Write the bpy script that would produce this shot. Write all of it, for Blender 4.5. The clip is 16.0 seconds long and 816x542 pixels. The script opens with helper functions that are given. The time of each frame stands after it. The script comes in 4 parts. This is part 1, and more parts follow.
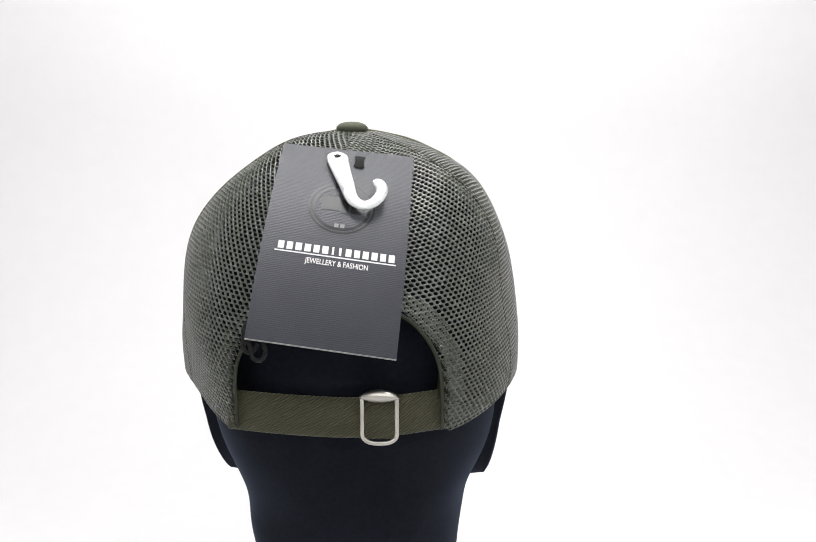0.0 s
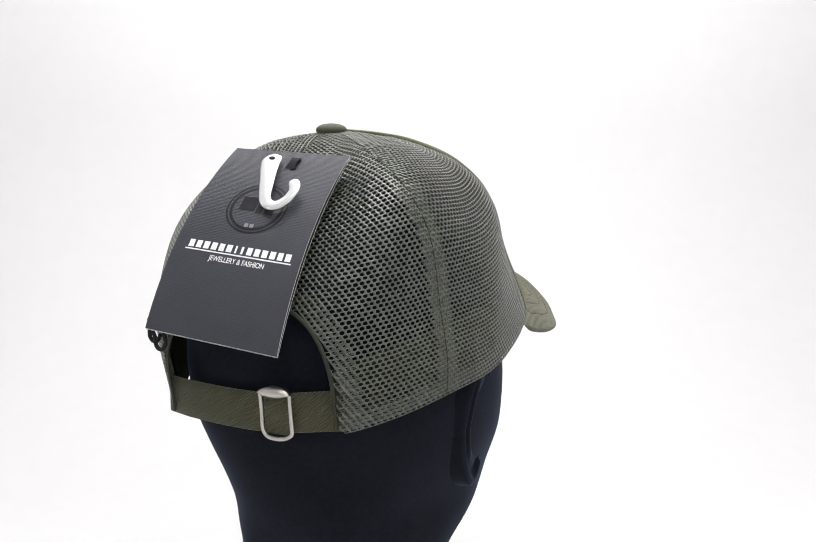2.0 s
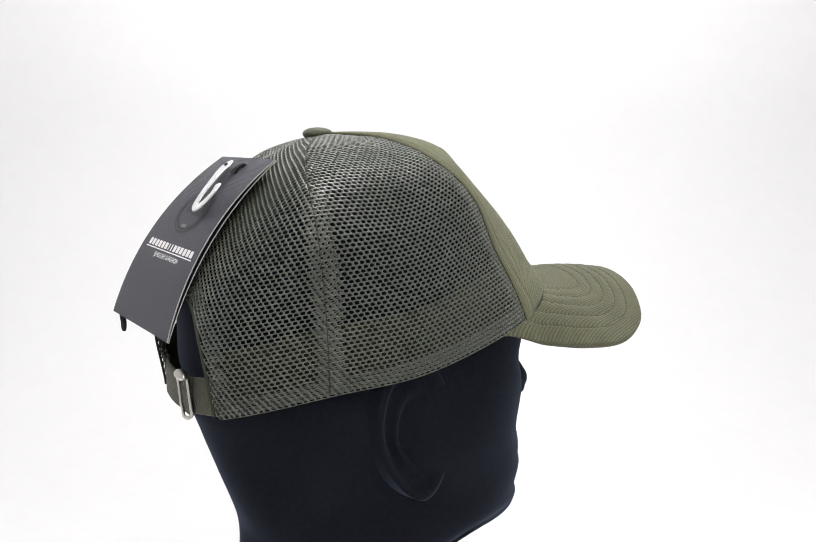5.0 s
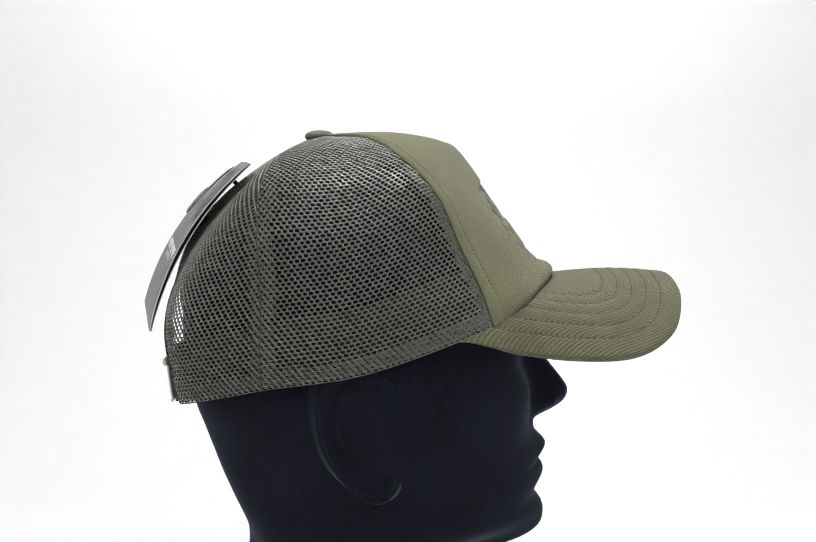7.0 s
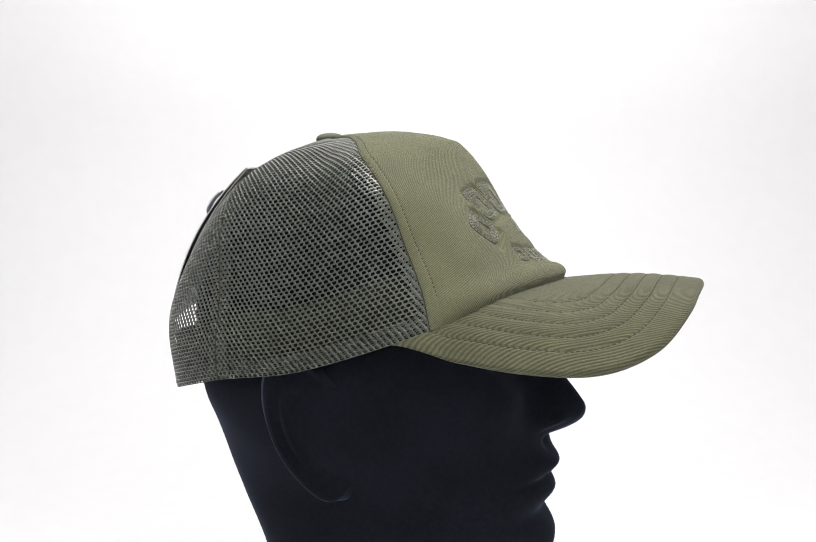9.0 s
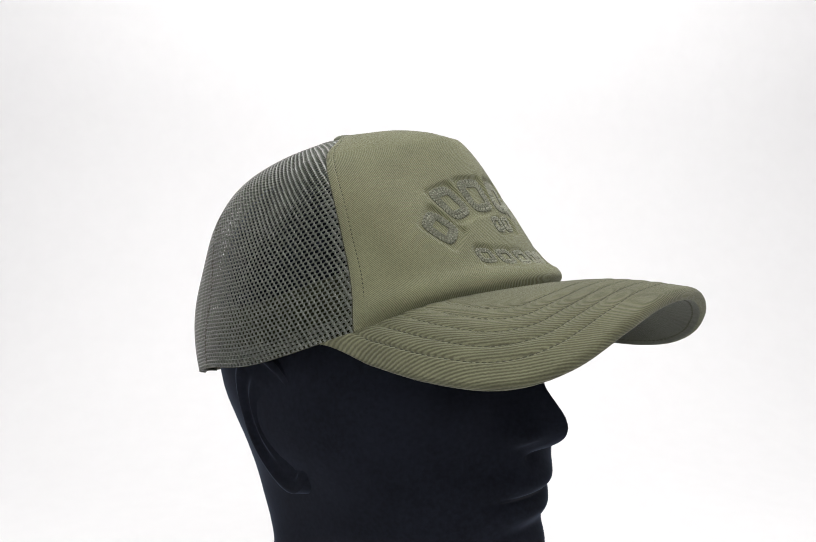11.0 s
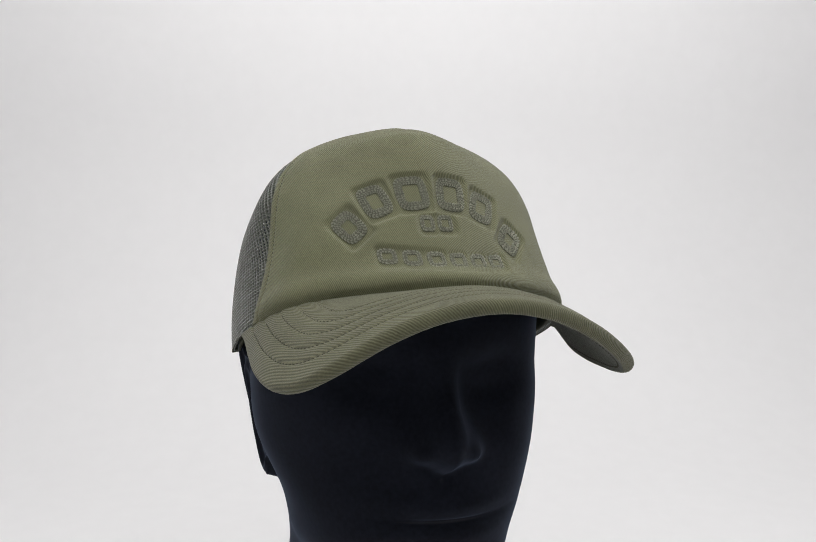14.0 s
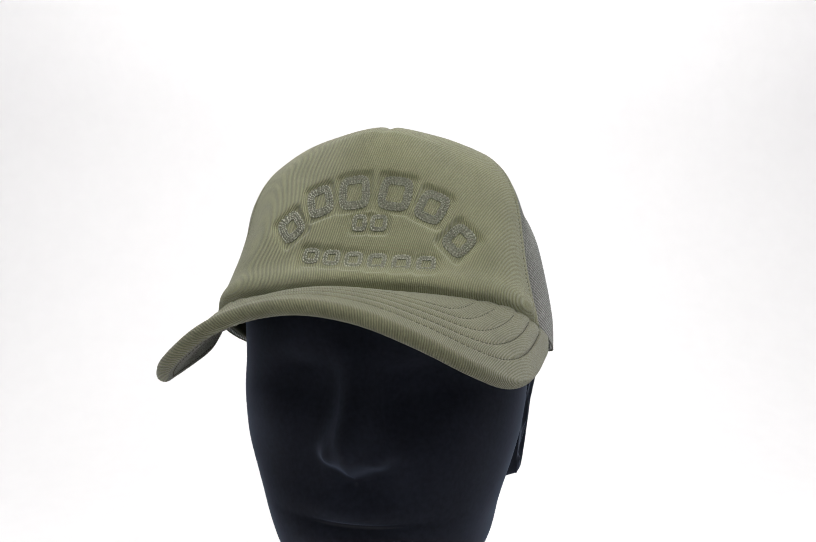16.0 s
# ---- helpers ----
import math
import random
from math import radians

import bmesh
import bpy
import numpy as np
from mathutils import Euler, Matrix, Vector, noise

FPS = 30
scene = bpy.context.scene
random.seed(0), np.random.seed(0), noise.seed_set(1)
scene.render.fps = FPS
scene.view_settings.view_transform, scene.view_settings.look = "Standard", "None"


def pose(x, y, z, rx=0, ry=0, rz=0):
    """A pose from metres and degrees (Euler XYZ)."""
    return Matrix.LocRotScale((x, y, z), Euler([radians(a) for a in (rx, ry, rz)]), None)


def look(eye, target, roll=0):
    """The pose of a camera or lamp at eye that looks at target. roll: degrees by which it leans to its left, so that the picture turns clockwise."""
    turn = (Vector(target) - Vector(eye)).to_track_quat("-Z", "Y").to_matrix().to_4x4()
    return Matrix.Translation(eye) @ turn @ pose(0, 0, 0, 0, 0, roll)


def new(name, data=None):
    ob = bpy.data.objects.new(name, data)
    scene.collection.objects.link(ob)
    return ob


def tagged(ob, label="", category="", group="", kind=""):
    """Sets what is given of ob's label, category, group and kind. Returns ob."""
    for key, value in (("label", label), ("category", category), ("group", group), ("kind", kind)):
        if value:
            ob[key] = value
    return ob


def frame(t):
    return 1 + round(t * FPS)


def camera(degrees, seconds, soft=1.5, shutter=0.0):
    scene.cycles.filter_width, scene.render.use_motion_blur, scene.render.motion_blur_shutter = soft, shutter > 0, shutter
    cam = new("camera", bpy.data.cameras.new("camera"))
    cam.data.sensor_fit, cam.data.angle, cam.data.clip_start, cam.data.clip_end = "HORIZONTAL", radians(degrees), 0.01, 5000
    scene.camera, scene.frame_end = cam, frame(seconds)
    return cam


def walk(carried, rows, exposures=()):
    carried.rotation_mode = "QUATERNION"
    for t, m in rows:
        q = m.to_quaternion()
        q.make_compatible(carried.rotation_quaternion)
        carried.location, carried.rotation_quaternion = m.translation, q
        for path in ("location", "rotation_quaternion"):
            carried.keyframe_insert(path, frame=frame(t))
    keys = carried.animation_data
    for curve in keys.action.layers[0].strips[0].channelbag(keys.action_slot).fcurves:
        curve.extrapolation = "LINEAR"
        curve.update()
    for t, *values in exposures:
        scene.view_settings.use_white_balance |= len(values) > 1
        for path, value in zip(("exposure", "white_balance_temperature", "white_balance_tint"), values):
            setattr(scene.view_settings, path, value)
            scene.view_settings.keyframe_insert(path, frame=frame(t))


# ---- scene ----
U = 0.0045          # profile unit in metres
H = 0.30            # height of the lens above the white sheet

cam = camera(55.36, 16.0, soft=0.6)
cam_eye = Vector((0, -100 * U, H))
cam_yaw, cam_down = radians(2.400), radians(3.049)
cam_aim = cam_eye + Vector((math.sin(cam_yaw) * math.cos(cam_down), math.cos(cam_yaw) * math.cos(cam_down), -math.sin(cam_down)))
cam_rest = look(cam_eye, cam_aim, 0.28)
walk(cam, [(0, cam_rest), (16.0, cam_rest)],
     exposures=[(0, 0.02), (9.0, 0.02), (11.5, -0.05), (12.0, -0.13), (12.5, -0.16), (13.0, -0.24), (13.5, -0.32), (14.0, -0.40), (14.5, -0.28), (15.0, -0.07), (15.5, 0.03), (16.0, 0.04)])

# ---- light: a white light tent with a soft box under its roof ----
world = bpy.data.worlds.new("tent_surroundings")
world.use_nodes = True
world.node_tree.nodes["Background"].inputs[0].default_value = (0.9, 0.9, 0.92, 1)
world.node_tree.nodes["Background"].inputs[1].default_value = 0.3
scene.world = world


def soft_box(name, eye, target, w, h, watts, colour):
    data = bpy.data.lights.new(name, "AREA")
    data.shape, data.size, data.size_y, data.energy, data.color = "RECTANGLE", w, h, watts, colour
    ob = new(name, data)
    ob.matrix_world = look(eye, target)
    return ob


soft_box("rear_soft_box", (0.05, 0.30, 1.24), (0.05, 0.85, 0.60), 1.15, 0.4, 9.1, (1.0, 0.99, 0.985))
soft_box("front_soft_box", (0.10, -0.72, 1.0), (0.05, 0.40, 0.30), 1.3, 0.6, 3.7, (1.0, 0.99, 0.985))
soft_box("roof_soft_box", (0.06, -0.20, 1.28), (0.06, -0.14, 0.0), 0.5, 0.4, 7.4, (1.0, 0.99, 0.985))


# ---- materials ----
def material(name, base, rough, metallic=0.0, spec=0.4):
    m = bpy.data.materials.new(name)
    m.use_nodes = True
    n, l = m.node_tree.nodes, m.node_tree.links
    b = n["Principled BSDF"]
    b.inputs["Base Color"].default_value = (*base, 1)
    b.inputs["Roughness"].default_value = rough
    b.inputs["Metallic"].default_value = metallic
    b.inputs["Specular IOR Level"].default_value = spec
    return m, n, l, b


def node(n, kind, **inputs):
    x = n.new(kind)
    for key, value in inputs.items():
        x.inputs[key.replace("_", " ")].default_value = value
    return x


def mottled(m, n, l, b, base, amount, scale, coords="Object"):
    """Two scales of tone over the base colour; returns the colour socket and the coordinates."""
    co = n.new("ShaderNodeTexCoord")
    big = node(n, "ShaderNodeTexNoise", Scale=scale, Detail=4.0)
    fine = node(n, "ShaderNodeTexNoise", Scale=scale * 14, Detail=2.0)
    mix = n.new("ShaderNodeMath")
    mix.operation = "ADD"
    ramp = n.new("ShaderNodeMapRange")
    ramp.inputs["From Min"].default_value, ramp.inputs["From Max"].default_value = 0.7, 1.3
    ramp.inputs["To Min"].default_value, ramp.inputs["To Max"].default_value = 1 - amount, 1 + amount
    tone = n.new("ShaderNodeVectorMath")
    tone.operation = "SCALE"
    tone.inputs[0].default_value = base
    l.new(co.outputs[coords], big.inputs["Vector"])
    l.new(co.outputs[coords], fine.inputs["Vector"])
    l.new(big.outputs["Fac"], mix.inputs[0])
    l.new(fine.outputs["Fac"], mix.inputs[1])
    l.new(mix.outputs[0], ramp.inputs["Value"])
    l.new(ramp.outputs["Result"], tone.inputs["Scale"])
    l.new(tone.outputs[0], b.inputs["Base Color"])
    return tone.outputs[0], co, ramp.outputs["Result"]


def twill(name, base, pitch, angle, depth=0.6, amount=0.1, low=0.72, high=1.2):
    """Woven diagonal ribs, pitch in metres on a UV map in metres."""
    m, n, l, b = material(name, base, 0.85, 0, 0.25)
    tone, co, _ = mottled(m, n, l, b, base, amount, 60)
    b.inputs["Sheen Weight"].default_value = 0.15
    b.inputs["Sheen Roughness"].default_value = 0.5
    turn = n.new("ShaderNodeMapping")
    turn.inputs["Rotation"].default_value = (0, 0, radians(angle))
    wave = node(n, "ShaderNodeTexWave", Scale=0.314 / pitch, Distortion=1.5, Detail=2.0, Detail_Scale=2.5)
    wave.wave_type, wave.bands_direction, wave.wave_profile = "BANDS", "X", "SIN"
    weft = node(n, "ShaderNodeTexNoise", Scale=1.6 / pitch, Detail=1.0)
    add = n.new("ShaderNodeMath")
    add.operation = "MULTIPLY_ADD"
    add.inputs[1].default_value = 0.5
    bump = node(n, "ShaderNodeBump", Strength=depth, Distance=0.0005)
    dark = n.new("ShaderNodeMapRange")
    dark.inputs["To Min"].default_value, dark.inputs["To Max"].default_value = low, high
    mul = n.new("ShaderNodeVectorMath")
    mul.operation = "SCALE"
    l.new(co.outputs["UV"], turn.inputs["Vector"])
    l.new(turn.outputs[0], wave.inputs["Vector"])
    l.new(co.outputs["UV"], weft.inputs["Vector"])
    l.new(weft.outputs["Fac"], add.inputs[0])
    l.new(wave.outputs["Fac"], add.inputs[2])
    l.new(add.outputs[0], bump.inputs["Height"])
    l.new(bump.outputs[0], b.inputs["Normal"])
    l.new(wave.outputs["Fac"], dark.inputs["Value"])
    l.new(tone, mul.inputs[0])
    l.new(dark.outputs["Result"], mul.inputs["Scale"])
    l.new(mul.outputs[0], b.inputs["Base Color"])
    return m


def plain(name, base, rough, metallic=0.0, spec=0.4, amount=0.08, scale=80, bump=0.0, bscale=900):
    m, n, l, b = material(name, base, rough, metallic, spec)
    tone, co, _ = mottled(m, n, l, b, base, amount, scale)
    if bump:
        grain = node(n, "ShaderNodeTexNoise", Scale=bscale, Detail=2.0)
        bp = node(n, "ShaderNodeBump", Strength=bump, Distance=0.0003)
        l.new(co.outputs["Object"], grain.inputs["Vector"])
        l.new(grain.outputs["Fac"], bp.inputs["Height"])
        l.new(bp.outputs[0], b.inputs["Normal"])
    return m


OLIVE = (0.150, 0.153, 0.085)
twill_front = twill("olive_twill", OLIVE, 0.00082, -20, 0.6, 0.12, 0.66, 1.26)
twill_brim = twill("olive_brim_twill", (0.108, 0.109, 0.062), 0.0009, -22, 0.5, 0.16, 0.70, 1.22)
twill_strap = twill("olive_strap_twill", (0.064, 0.062, 0.036), 0.0010, 55)
net_yarn = plain("olive_net_yarn", (0.058, 0.066, 0.046), 0.28, 0, 1.0, 0.25, 90, 0.3)
net_yarn.node_tree.nodes["Principled BSDF"].inputs["Coat Weight"].default_value = 0.45
net_yarn.node_tree.nodes["Principled BSDF"].inputs["Coat Roughness"].default_value = 0.18
hem_yarn = plain("dark_olive_hem", (0.032, 0.036, 0.024), 0.8, 0, 0.3, 0.2, 120, 0.6)
band_cloth = plain("olive_sweatband_cloth", (0.034, 0.036, 0.022), 0.9, 0, 0.2, 0.15, 100, 0.5)
# darker, greyer twill for the brim's lower face
brim_underside = twill("grey_olive_brim_underside", (0.066, 0.070, 0.050), 0.0010, -42, 0.4, 0.14, 0.75, 1.2)
thread = plain("olive_thread", (0.045, 0.045, 0.026), 0.7, 0, 0.4, 0.15, 200, 0.5)
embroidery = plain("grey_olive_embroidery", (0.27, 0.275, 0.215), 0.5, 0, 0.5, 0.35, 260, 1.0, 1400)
# darker olive paints shade into the gaps between the stitches
gap_shade = plain("dark_olive_gap_shade", (0.11, 0.113, 0.082), 0.8, 0, 0.3, 0.2, 200, 0.5)
steel = plain("brushed_nickel", (0.52, 0.50, 0.455), 0.3, 1.0, 0.5, 0.06, 150, 0.15)
cardboard = plain("charcoal_card", (0.033, 0.035, 0.047), 0.34, 0, 0.5, 0.1, 90)
card_edge = plain("pale_card_edge", (0.5, 0.5, 0.48), 0.7)
gloss_black = plain("gloss_black_print", (0.010, 0.010, 0.012), 0.3, 0, 0.4)
grey_ink = plain("grey_ink", (0.22, 0.22, 0.23), 0.5)
white_ink = plain("white_ink", (0.82, 0.82, 0.82), 0.5)
black_cord = plain("black_cord", (0.012, 0.012, 0.013), 0.8, 0, 0.3, 0.2, 200, 0.8)
tent_white = plain("white_tent_cloth", (0.74, 0.738, 0.742), 0.9, 0, 0.2, 0.012, 3)

hook_white, _n, _l, _b = material("milky_plastic", (0.82, 0.83, 0.83), 0.3)
_b.inputs["Subsurface Weight"].default_value = 0.3
_b.inputs["Transmission Weight"].default_value = 0.6
_b.inputs["Subsurface Radius"].default_value = (0.003, 0.003, 0.003)

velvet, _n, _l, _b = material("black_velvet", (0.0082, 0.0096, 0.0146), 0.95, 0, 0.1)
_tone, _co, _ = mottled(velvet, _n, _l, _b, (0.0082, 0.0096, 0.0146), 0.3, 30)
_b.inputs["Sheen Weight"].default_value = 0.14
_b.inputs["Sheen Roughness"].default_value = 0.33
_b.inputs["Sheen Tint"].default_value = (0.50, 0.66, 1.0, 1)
# the flock turns paler grey along sharp ridges
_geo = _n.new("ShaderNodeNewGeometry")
_ridge = node(_n, "ShaderNodeMapRange", From_Min=0.535, From_Max=0.60, To_Min=0.0, To_Max=1.0)
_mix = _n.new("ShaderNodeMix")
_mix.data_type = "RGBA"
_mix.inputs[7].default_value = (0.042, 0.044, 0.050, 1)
_l.new(_geo.outputs["Pointiness"], _ridge.inputs["Value"])
_l.new(_ridge.outputs["Result"], _mix.inputs[0])
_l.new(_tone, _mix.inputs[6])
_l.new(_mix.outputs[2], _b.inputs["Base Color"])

# ribbed card: fine horizontal relief
_n, _l = cardboard.node_tree.nodes, cardboard.node_tree.links
_co = _n.new("ShaderNodeTexCoord")
_w = node(_n, "ShaderNodeTexWave", Scale=0.314 / 0.0008, Distortion=5.0, Detail=2.0, Detail_Scale=4.0)
_w.bands_direction = "Y"
_bp = node(_n, "ShaderNodeBump", Strength=0.3, Distance=0.00022)
_l.new(_co.outputs["UV"], _w.inputs["Vector"])
_l.new(_w.outputs["Fac"], _bp.inputs["Height"])
_l.new(_bp.outputs[0], _n["Principled BSDF"].inputs["Normal"])


# ---- mesh helpers ----
PSI, CX = 0.0724, -2.312
SX, SY, SZ, OY, OZ = 1.049, 1.069, 1.050, 0.40, 0.33     # true proportions of the profile numbers


def world_of(p, turn=PSI):
    """From profile units (x to the wearer's right, y forward, z up from lens height) to metres."""
    p = np.asarray(p, float)
    c, s = math.cos(turn), math.sin(turn)
    x, y, z = p[..., 0] * SX, p[..., 1] * SY + OY, p[..., 2] * SZ + OZ
    return np.stack([(x * c + y * s + CX) * U, (-x * s + y * c) * U, z * U + H], -1)


def thing(name, z, label, category):
    ob = new(name)
    ob.location = (0, 0, z)
    ob.empty_display_size = 0.02
    return tagged(ob, label, category)


def mesh_data(name, verts, faces, mat, uv=None, smooth=True):
    me = bpy.data.meshes.new(name)
    me.from_pydata([tuple(v) for v in verts], [], [tuple(f) for f in faces])
    if uv is not None:
        layer = me.uv_layers.new(name="UVMap")
        idx = np.empty(len(me.loops), dtype=np.int32)
        me.loops.foreach_get("vertex_index", idx)
        layer.data.foreach_set("uv", np.asarray(uv, dtype=np.float32)[idx].ravel())
    me.materials.append(mat)
    me.polygons.foreach_set("use_smooth", [smooth] * len(me.polygons))
    me.validate()
    me.update()
    return me


def part(name, verts, faces, mat, parent, label="", uv=None, smooth=True, turn=PSI):
    """One mesh object under a thing, from points in profile units."""
    v = world_of(verts, turn)
    base = parent
    while base.parent:
        base = base.parent
    v = v - np.array(base.location)
    ob = new(name, mesh_data(name, v, faces, mat, uv, smooth))
    ob.parent = parent
    return tagged(ob, label)


def grid_faces(n, m, wrap_n=False, wrap_m=False, start=0):
    out = []
    for i in range(n if wrap_n else n - 1):
        for j in range(m if wrap_m else m - 1):
            a, b = i * m + j, ((i + 1) % n) * m + j
            c, d = ((i + 1) % n) * m + (j + 1) % m, i * m + (j + 1) % m
            out.append((a + start, b + start, c + start, d + start))
    return out


def tube(points, radius, sides=8, closed=False, flat=1.0, up=None):
    """A round or flattened cord along points; returns verts and faces."""
    p = np.asarray(points, float)
    n = len(p)
    if closed:
        tan = np.roll(p, -1, 0) - np.roll(p, 1, 0)
    else:
        tan = np.gradient(p, axis=0)
    tan /= np.linalg.norm(tan, axis=1)[:, None] + 1e-12
    rad = np.broadcast_to(np.asarray(radius, float), (n,))
    ref = np.array(up if up is not None else (0, 0, 1.0))
    verts = []
    for i in range(n):
        r = ref if up is None or np.ndim(up) == 1 else np.asarray(up)[i]
        a = np.cross(tan[i], r)
        if np.linalg.norm(a) < 1e-4:
            a = np.cross(tan[i], (1.0, 0, 0))
        a /= np.linalg.norm(a)
        b = np.cross(a, tan[i])
        for k in range(sides):
            w = 2 * math.pi * k / sides
            verts.append(p[i] + rad[i] * (math.cos(w) * a + flat * math.sin(w) * b))
    faces = grid_faces(n, sides, closed, True)
    if not closed:
        faces += [tuple(range(sides)), tuple(range((n - 1) * sides, n * sides))[::-1]]
    return np.array(verts), faces


def spline(keys, count):
    """Smooth resampling of key points by even length."""
    k = np.asarray(keys, float)
    pts = []
    for i in range(len(k) - 1):
        p0 = k[i - 1] if i else 2 * k[0] - k[1]
        p1, p2 = k[i], k[i + 1]
        p3 = k[i + 2] if i + 2 < len(k) else 2 * k[-1] - k[-2]
        for t in np.linspace(0, 1, 12, endpoint=False):
            pts.append(0.5 * (2 * p1 + (p2 - p0) * t + (2 * p0 - 5 * p1 + 4 * p2 - p3) * t * t + (3 * p1 - p0 - 3 * p2 + p3) * t ** 3))
    pts.append(k[-1])
    pts = np.array(pts)
    d = np.concatenate([[0], np.cumsum(np.linalg.norm(np.diff(pts, axis=0), axis=1))])
    at = np.linspace(0, d[-1], count)
    return np.stack([np.interp(at, d, pts[:, j]) for j in range(pts.shape[1])], -1)


# ---- the setting: white seamless tent ----
def setting():
    x1, y0, y1, top, r = 1.0, -0.95, 0.90, 1.30, 0.50
    prof = [(y0, 0.0)] + [(y1 - r + r * math.sin(a), r - r * math.cos(a)) for a in np.linspace(0, math.pi / 2, 17)] + [(y1, top)]
    v, f = [], []
    for off in (0.0, 0.02):
        for (y, z) in prof:
            for x in np.linspace(-x1, x1, 9):
                v.append((x, y + (off if z > 0 else 0), z - off))
    n = len(prof)
    f = grid_faces(n, 9) + [q[::-1] for q in grid_faces(n, 9, start=n * 9)]
    tagged(new("backdrop", mesh_data("backdrop", v, f, tent_white)), "seamless white sheet sweeping up behind the head", "backdrop", kind="structure")

    def slab(name, a, b, label):
        (ax, ay, az), (bx, by, bz) = a, b
        vs = [(x, y, z) for x in (ax, bx) for y in (ay, by) for z in (az, bz)]
        fs = [(0, 1, 3, 2), (4, 6, 7, 5), (0, 4, 5, 1), (2, 3, 7, 6), (0, 2, 6, 4), (1, 5, 7, 3)]
        tagged(new(name, mesh_data(name, vs, fs, tent_white, smooth=False)), label, "wall", kind="structure")

    slab("wall_east", (x1, y0, -0.02), (x1 + 0.02, y1 + 0.02, top), "plain white tent wall of cloth")
    slab("wall_west", (-x1 - 0.02, y0, -0.02), (-x1, y1 + 0.02, top), "plain white tent wall of cloth")
    slab("wall_south", (-x1, y0 - 0.02, -0.02), (x1, y0, top), "plain white tent wall of cloth")
    slab("ceiling", (-x1 - 0.02, y0 - 0.02, top), (x1 + 0.02, y1 + 0.02, top + 0.02), "plain white tent roof of cloth")


setting()

# ---- the cap's form: meridians from the button down to the rim, one side; the other mirrors it ----
APEX = (0, -6.8, 10.9)
MERIDIANS = [
    [(0, -4, 11.2), (0, 1.5, 11.6), (0, 6, 11.3), (0, 8.4, 10.8), (0, 10, 10.1), (0, 12.4, 7.2), (0, 15.3, 2.6), (0, 18, -1.2), (0, 20.3, -3.3), (0, 22, -4.6), (0, 22.5, -5.8)],
    [(3, -3, 11.1), (6, 1.5, 10.9), (8.4, 5, 9.7), (9.8, 7.8, 7.6), (10.7, 10.5, 4), (11.3, 12.8, 0.3), (12.1, 15, -3.2), (12.9, 16.7, -6.2), (13, 17, -7.4)],
    [(6, -3.2, 10.3), (10, -1.3, 9.1), (12.9, 0.2, 7.8), (15, 2.8, 5.6), (16.4, 5.2, 2.6), (17.2, 7.2, -1.2), (17.8, 9.2, -6), (18.2, 10.4, -10.4)],
    [(4, -6.1, 10.7), (8.1, -5.4, 9.6), (10.8, -5, 8.2), (14.4, -4.5, 5.4), (16.6, -4, 2.4), (18.3, -3.6, -1), (19.1, -3.3, -5), (19.4, -3, -10), (19.3, -2.6, -14.9)],
    [(3.5, -9, 10), (6.5, -11, 8.4), (10, -12.4, 5.2), (12.8, -13, 2), (14.8, -13.2, -1.5), (16, -13.2, -6.2), (16.5, -13, -11.5), (16.3, -12.7, -16.7)],
    [(2, -9.3, 10), (4.2, -13, 7.6), (6.4, -16.5, 4.4), (8, -19, 1), (9.2, -21, -3), (10, -22.3, -8), (10.2, -22.9, -13), (9.8, -22.4, -19.5)],
    [(0, -8.5, 10.4), (0, -12.3, 8.3), (0, -16.7, 5), (0, -19.2, 2.6), (0, -21.2, 0.3), (0, -22.8, -2.5), (0, -24, -5.6), (0, -24.9, -10), (0, -24.9, -15.5), (0, -24, -20.6)],
]
NS, NQ = 181, 481      # table: along a meridian, and round the cap


def cap_table():
    right = [spline([APEX] + m, NS) for m in MERIDIANS]
    ring = right + [np.array(right[k]) * (-1, 1, 1) for k in range(5, 0, -1)]
    ring = np.array(ring)                       # 12 x NS x 3
    out = np.empty((NQ, NS, 3))
    for i in range(NQ):
        q = 12 * i / (NQ - 1)
        k, t = int(q) % 12, q - int(q)
        p0, p1, p2, p3 = (ring[(k + d) % 12] for d in (-1, 0, 1, 2))
        out[i] = 0.5 * (2 * p1 + (p2 - p0) * t + (2 * p0 - 5 * p1 + 4 * p2 - p3) * t * t + (3 * p1 - p0 - 3 * p2 + p3) * t ** 3)
    return out


CAP = cap_table()
_dq = np.roll(CAP[:-1], -1, 0) - np.roll(CAP[:-1], 1, 0)
_dq = np.concatenate([_dq, _dq[:1]])
_ds = np.gradient(CAP, axis=1)
NRM = np.cross(_dq, _ds)
NRM /= np.linalg.norm(NRM, axis=2)[..., None] + 1e-9
NRM[:, 0] = (0, 0, 1)
if (NRM[40, 90] * (CAP[40, 90] - np.array((0, -2, -5)))).sum() < 0:
    NRM = -NRM
NRM[:, 0] = (0, 0, 1)
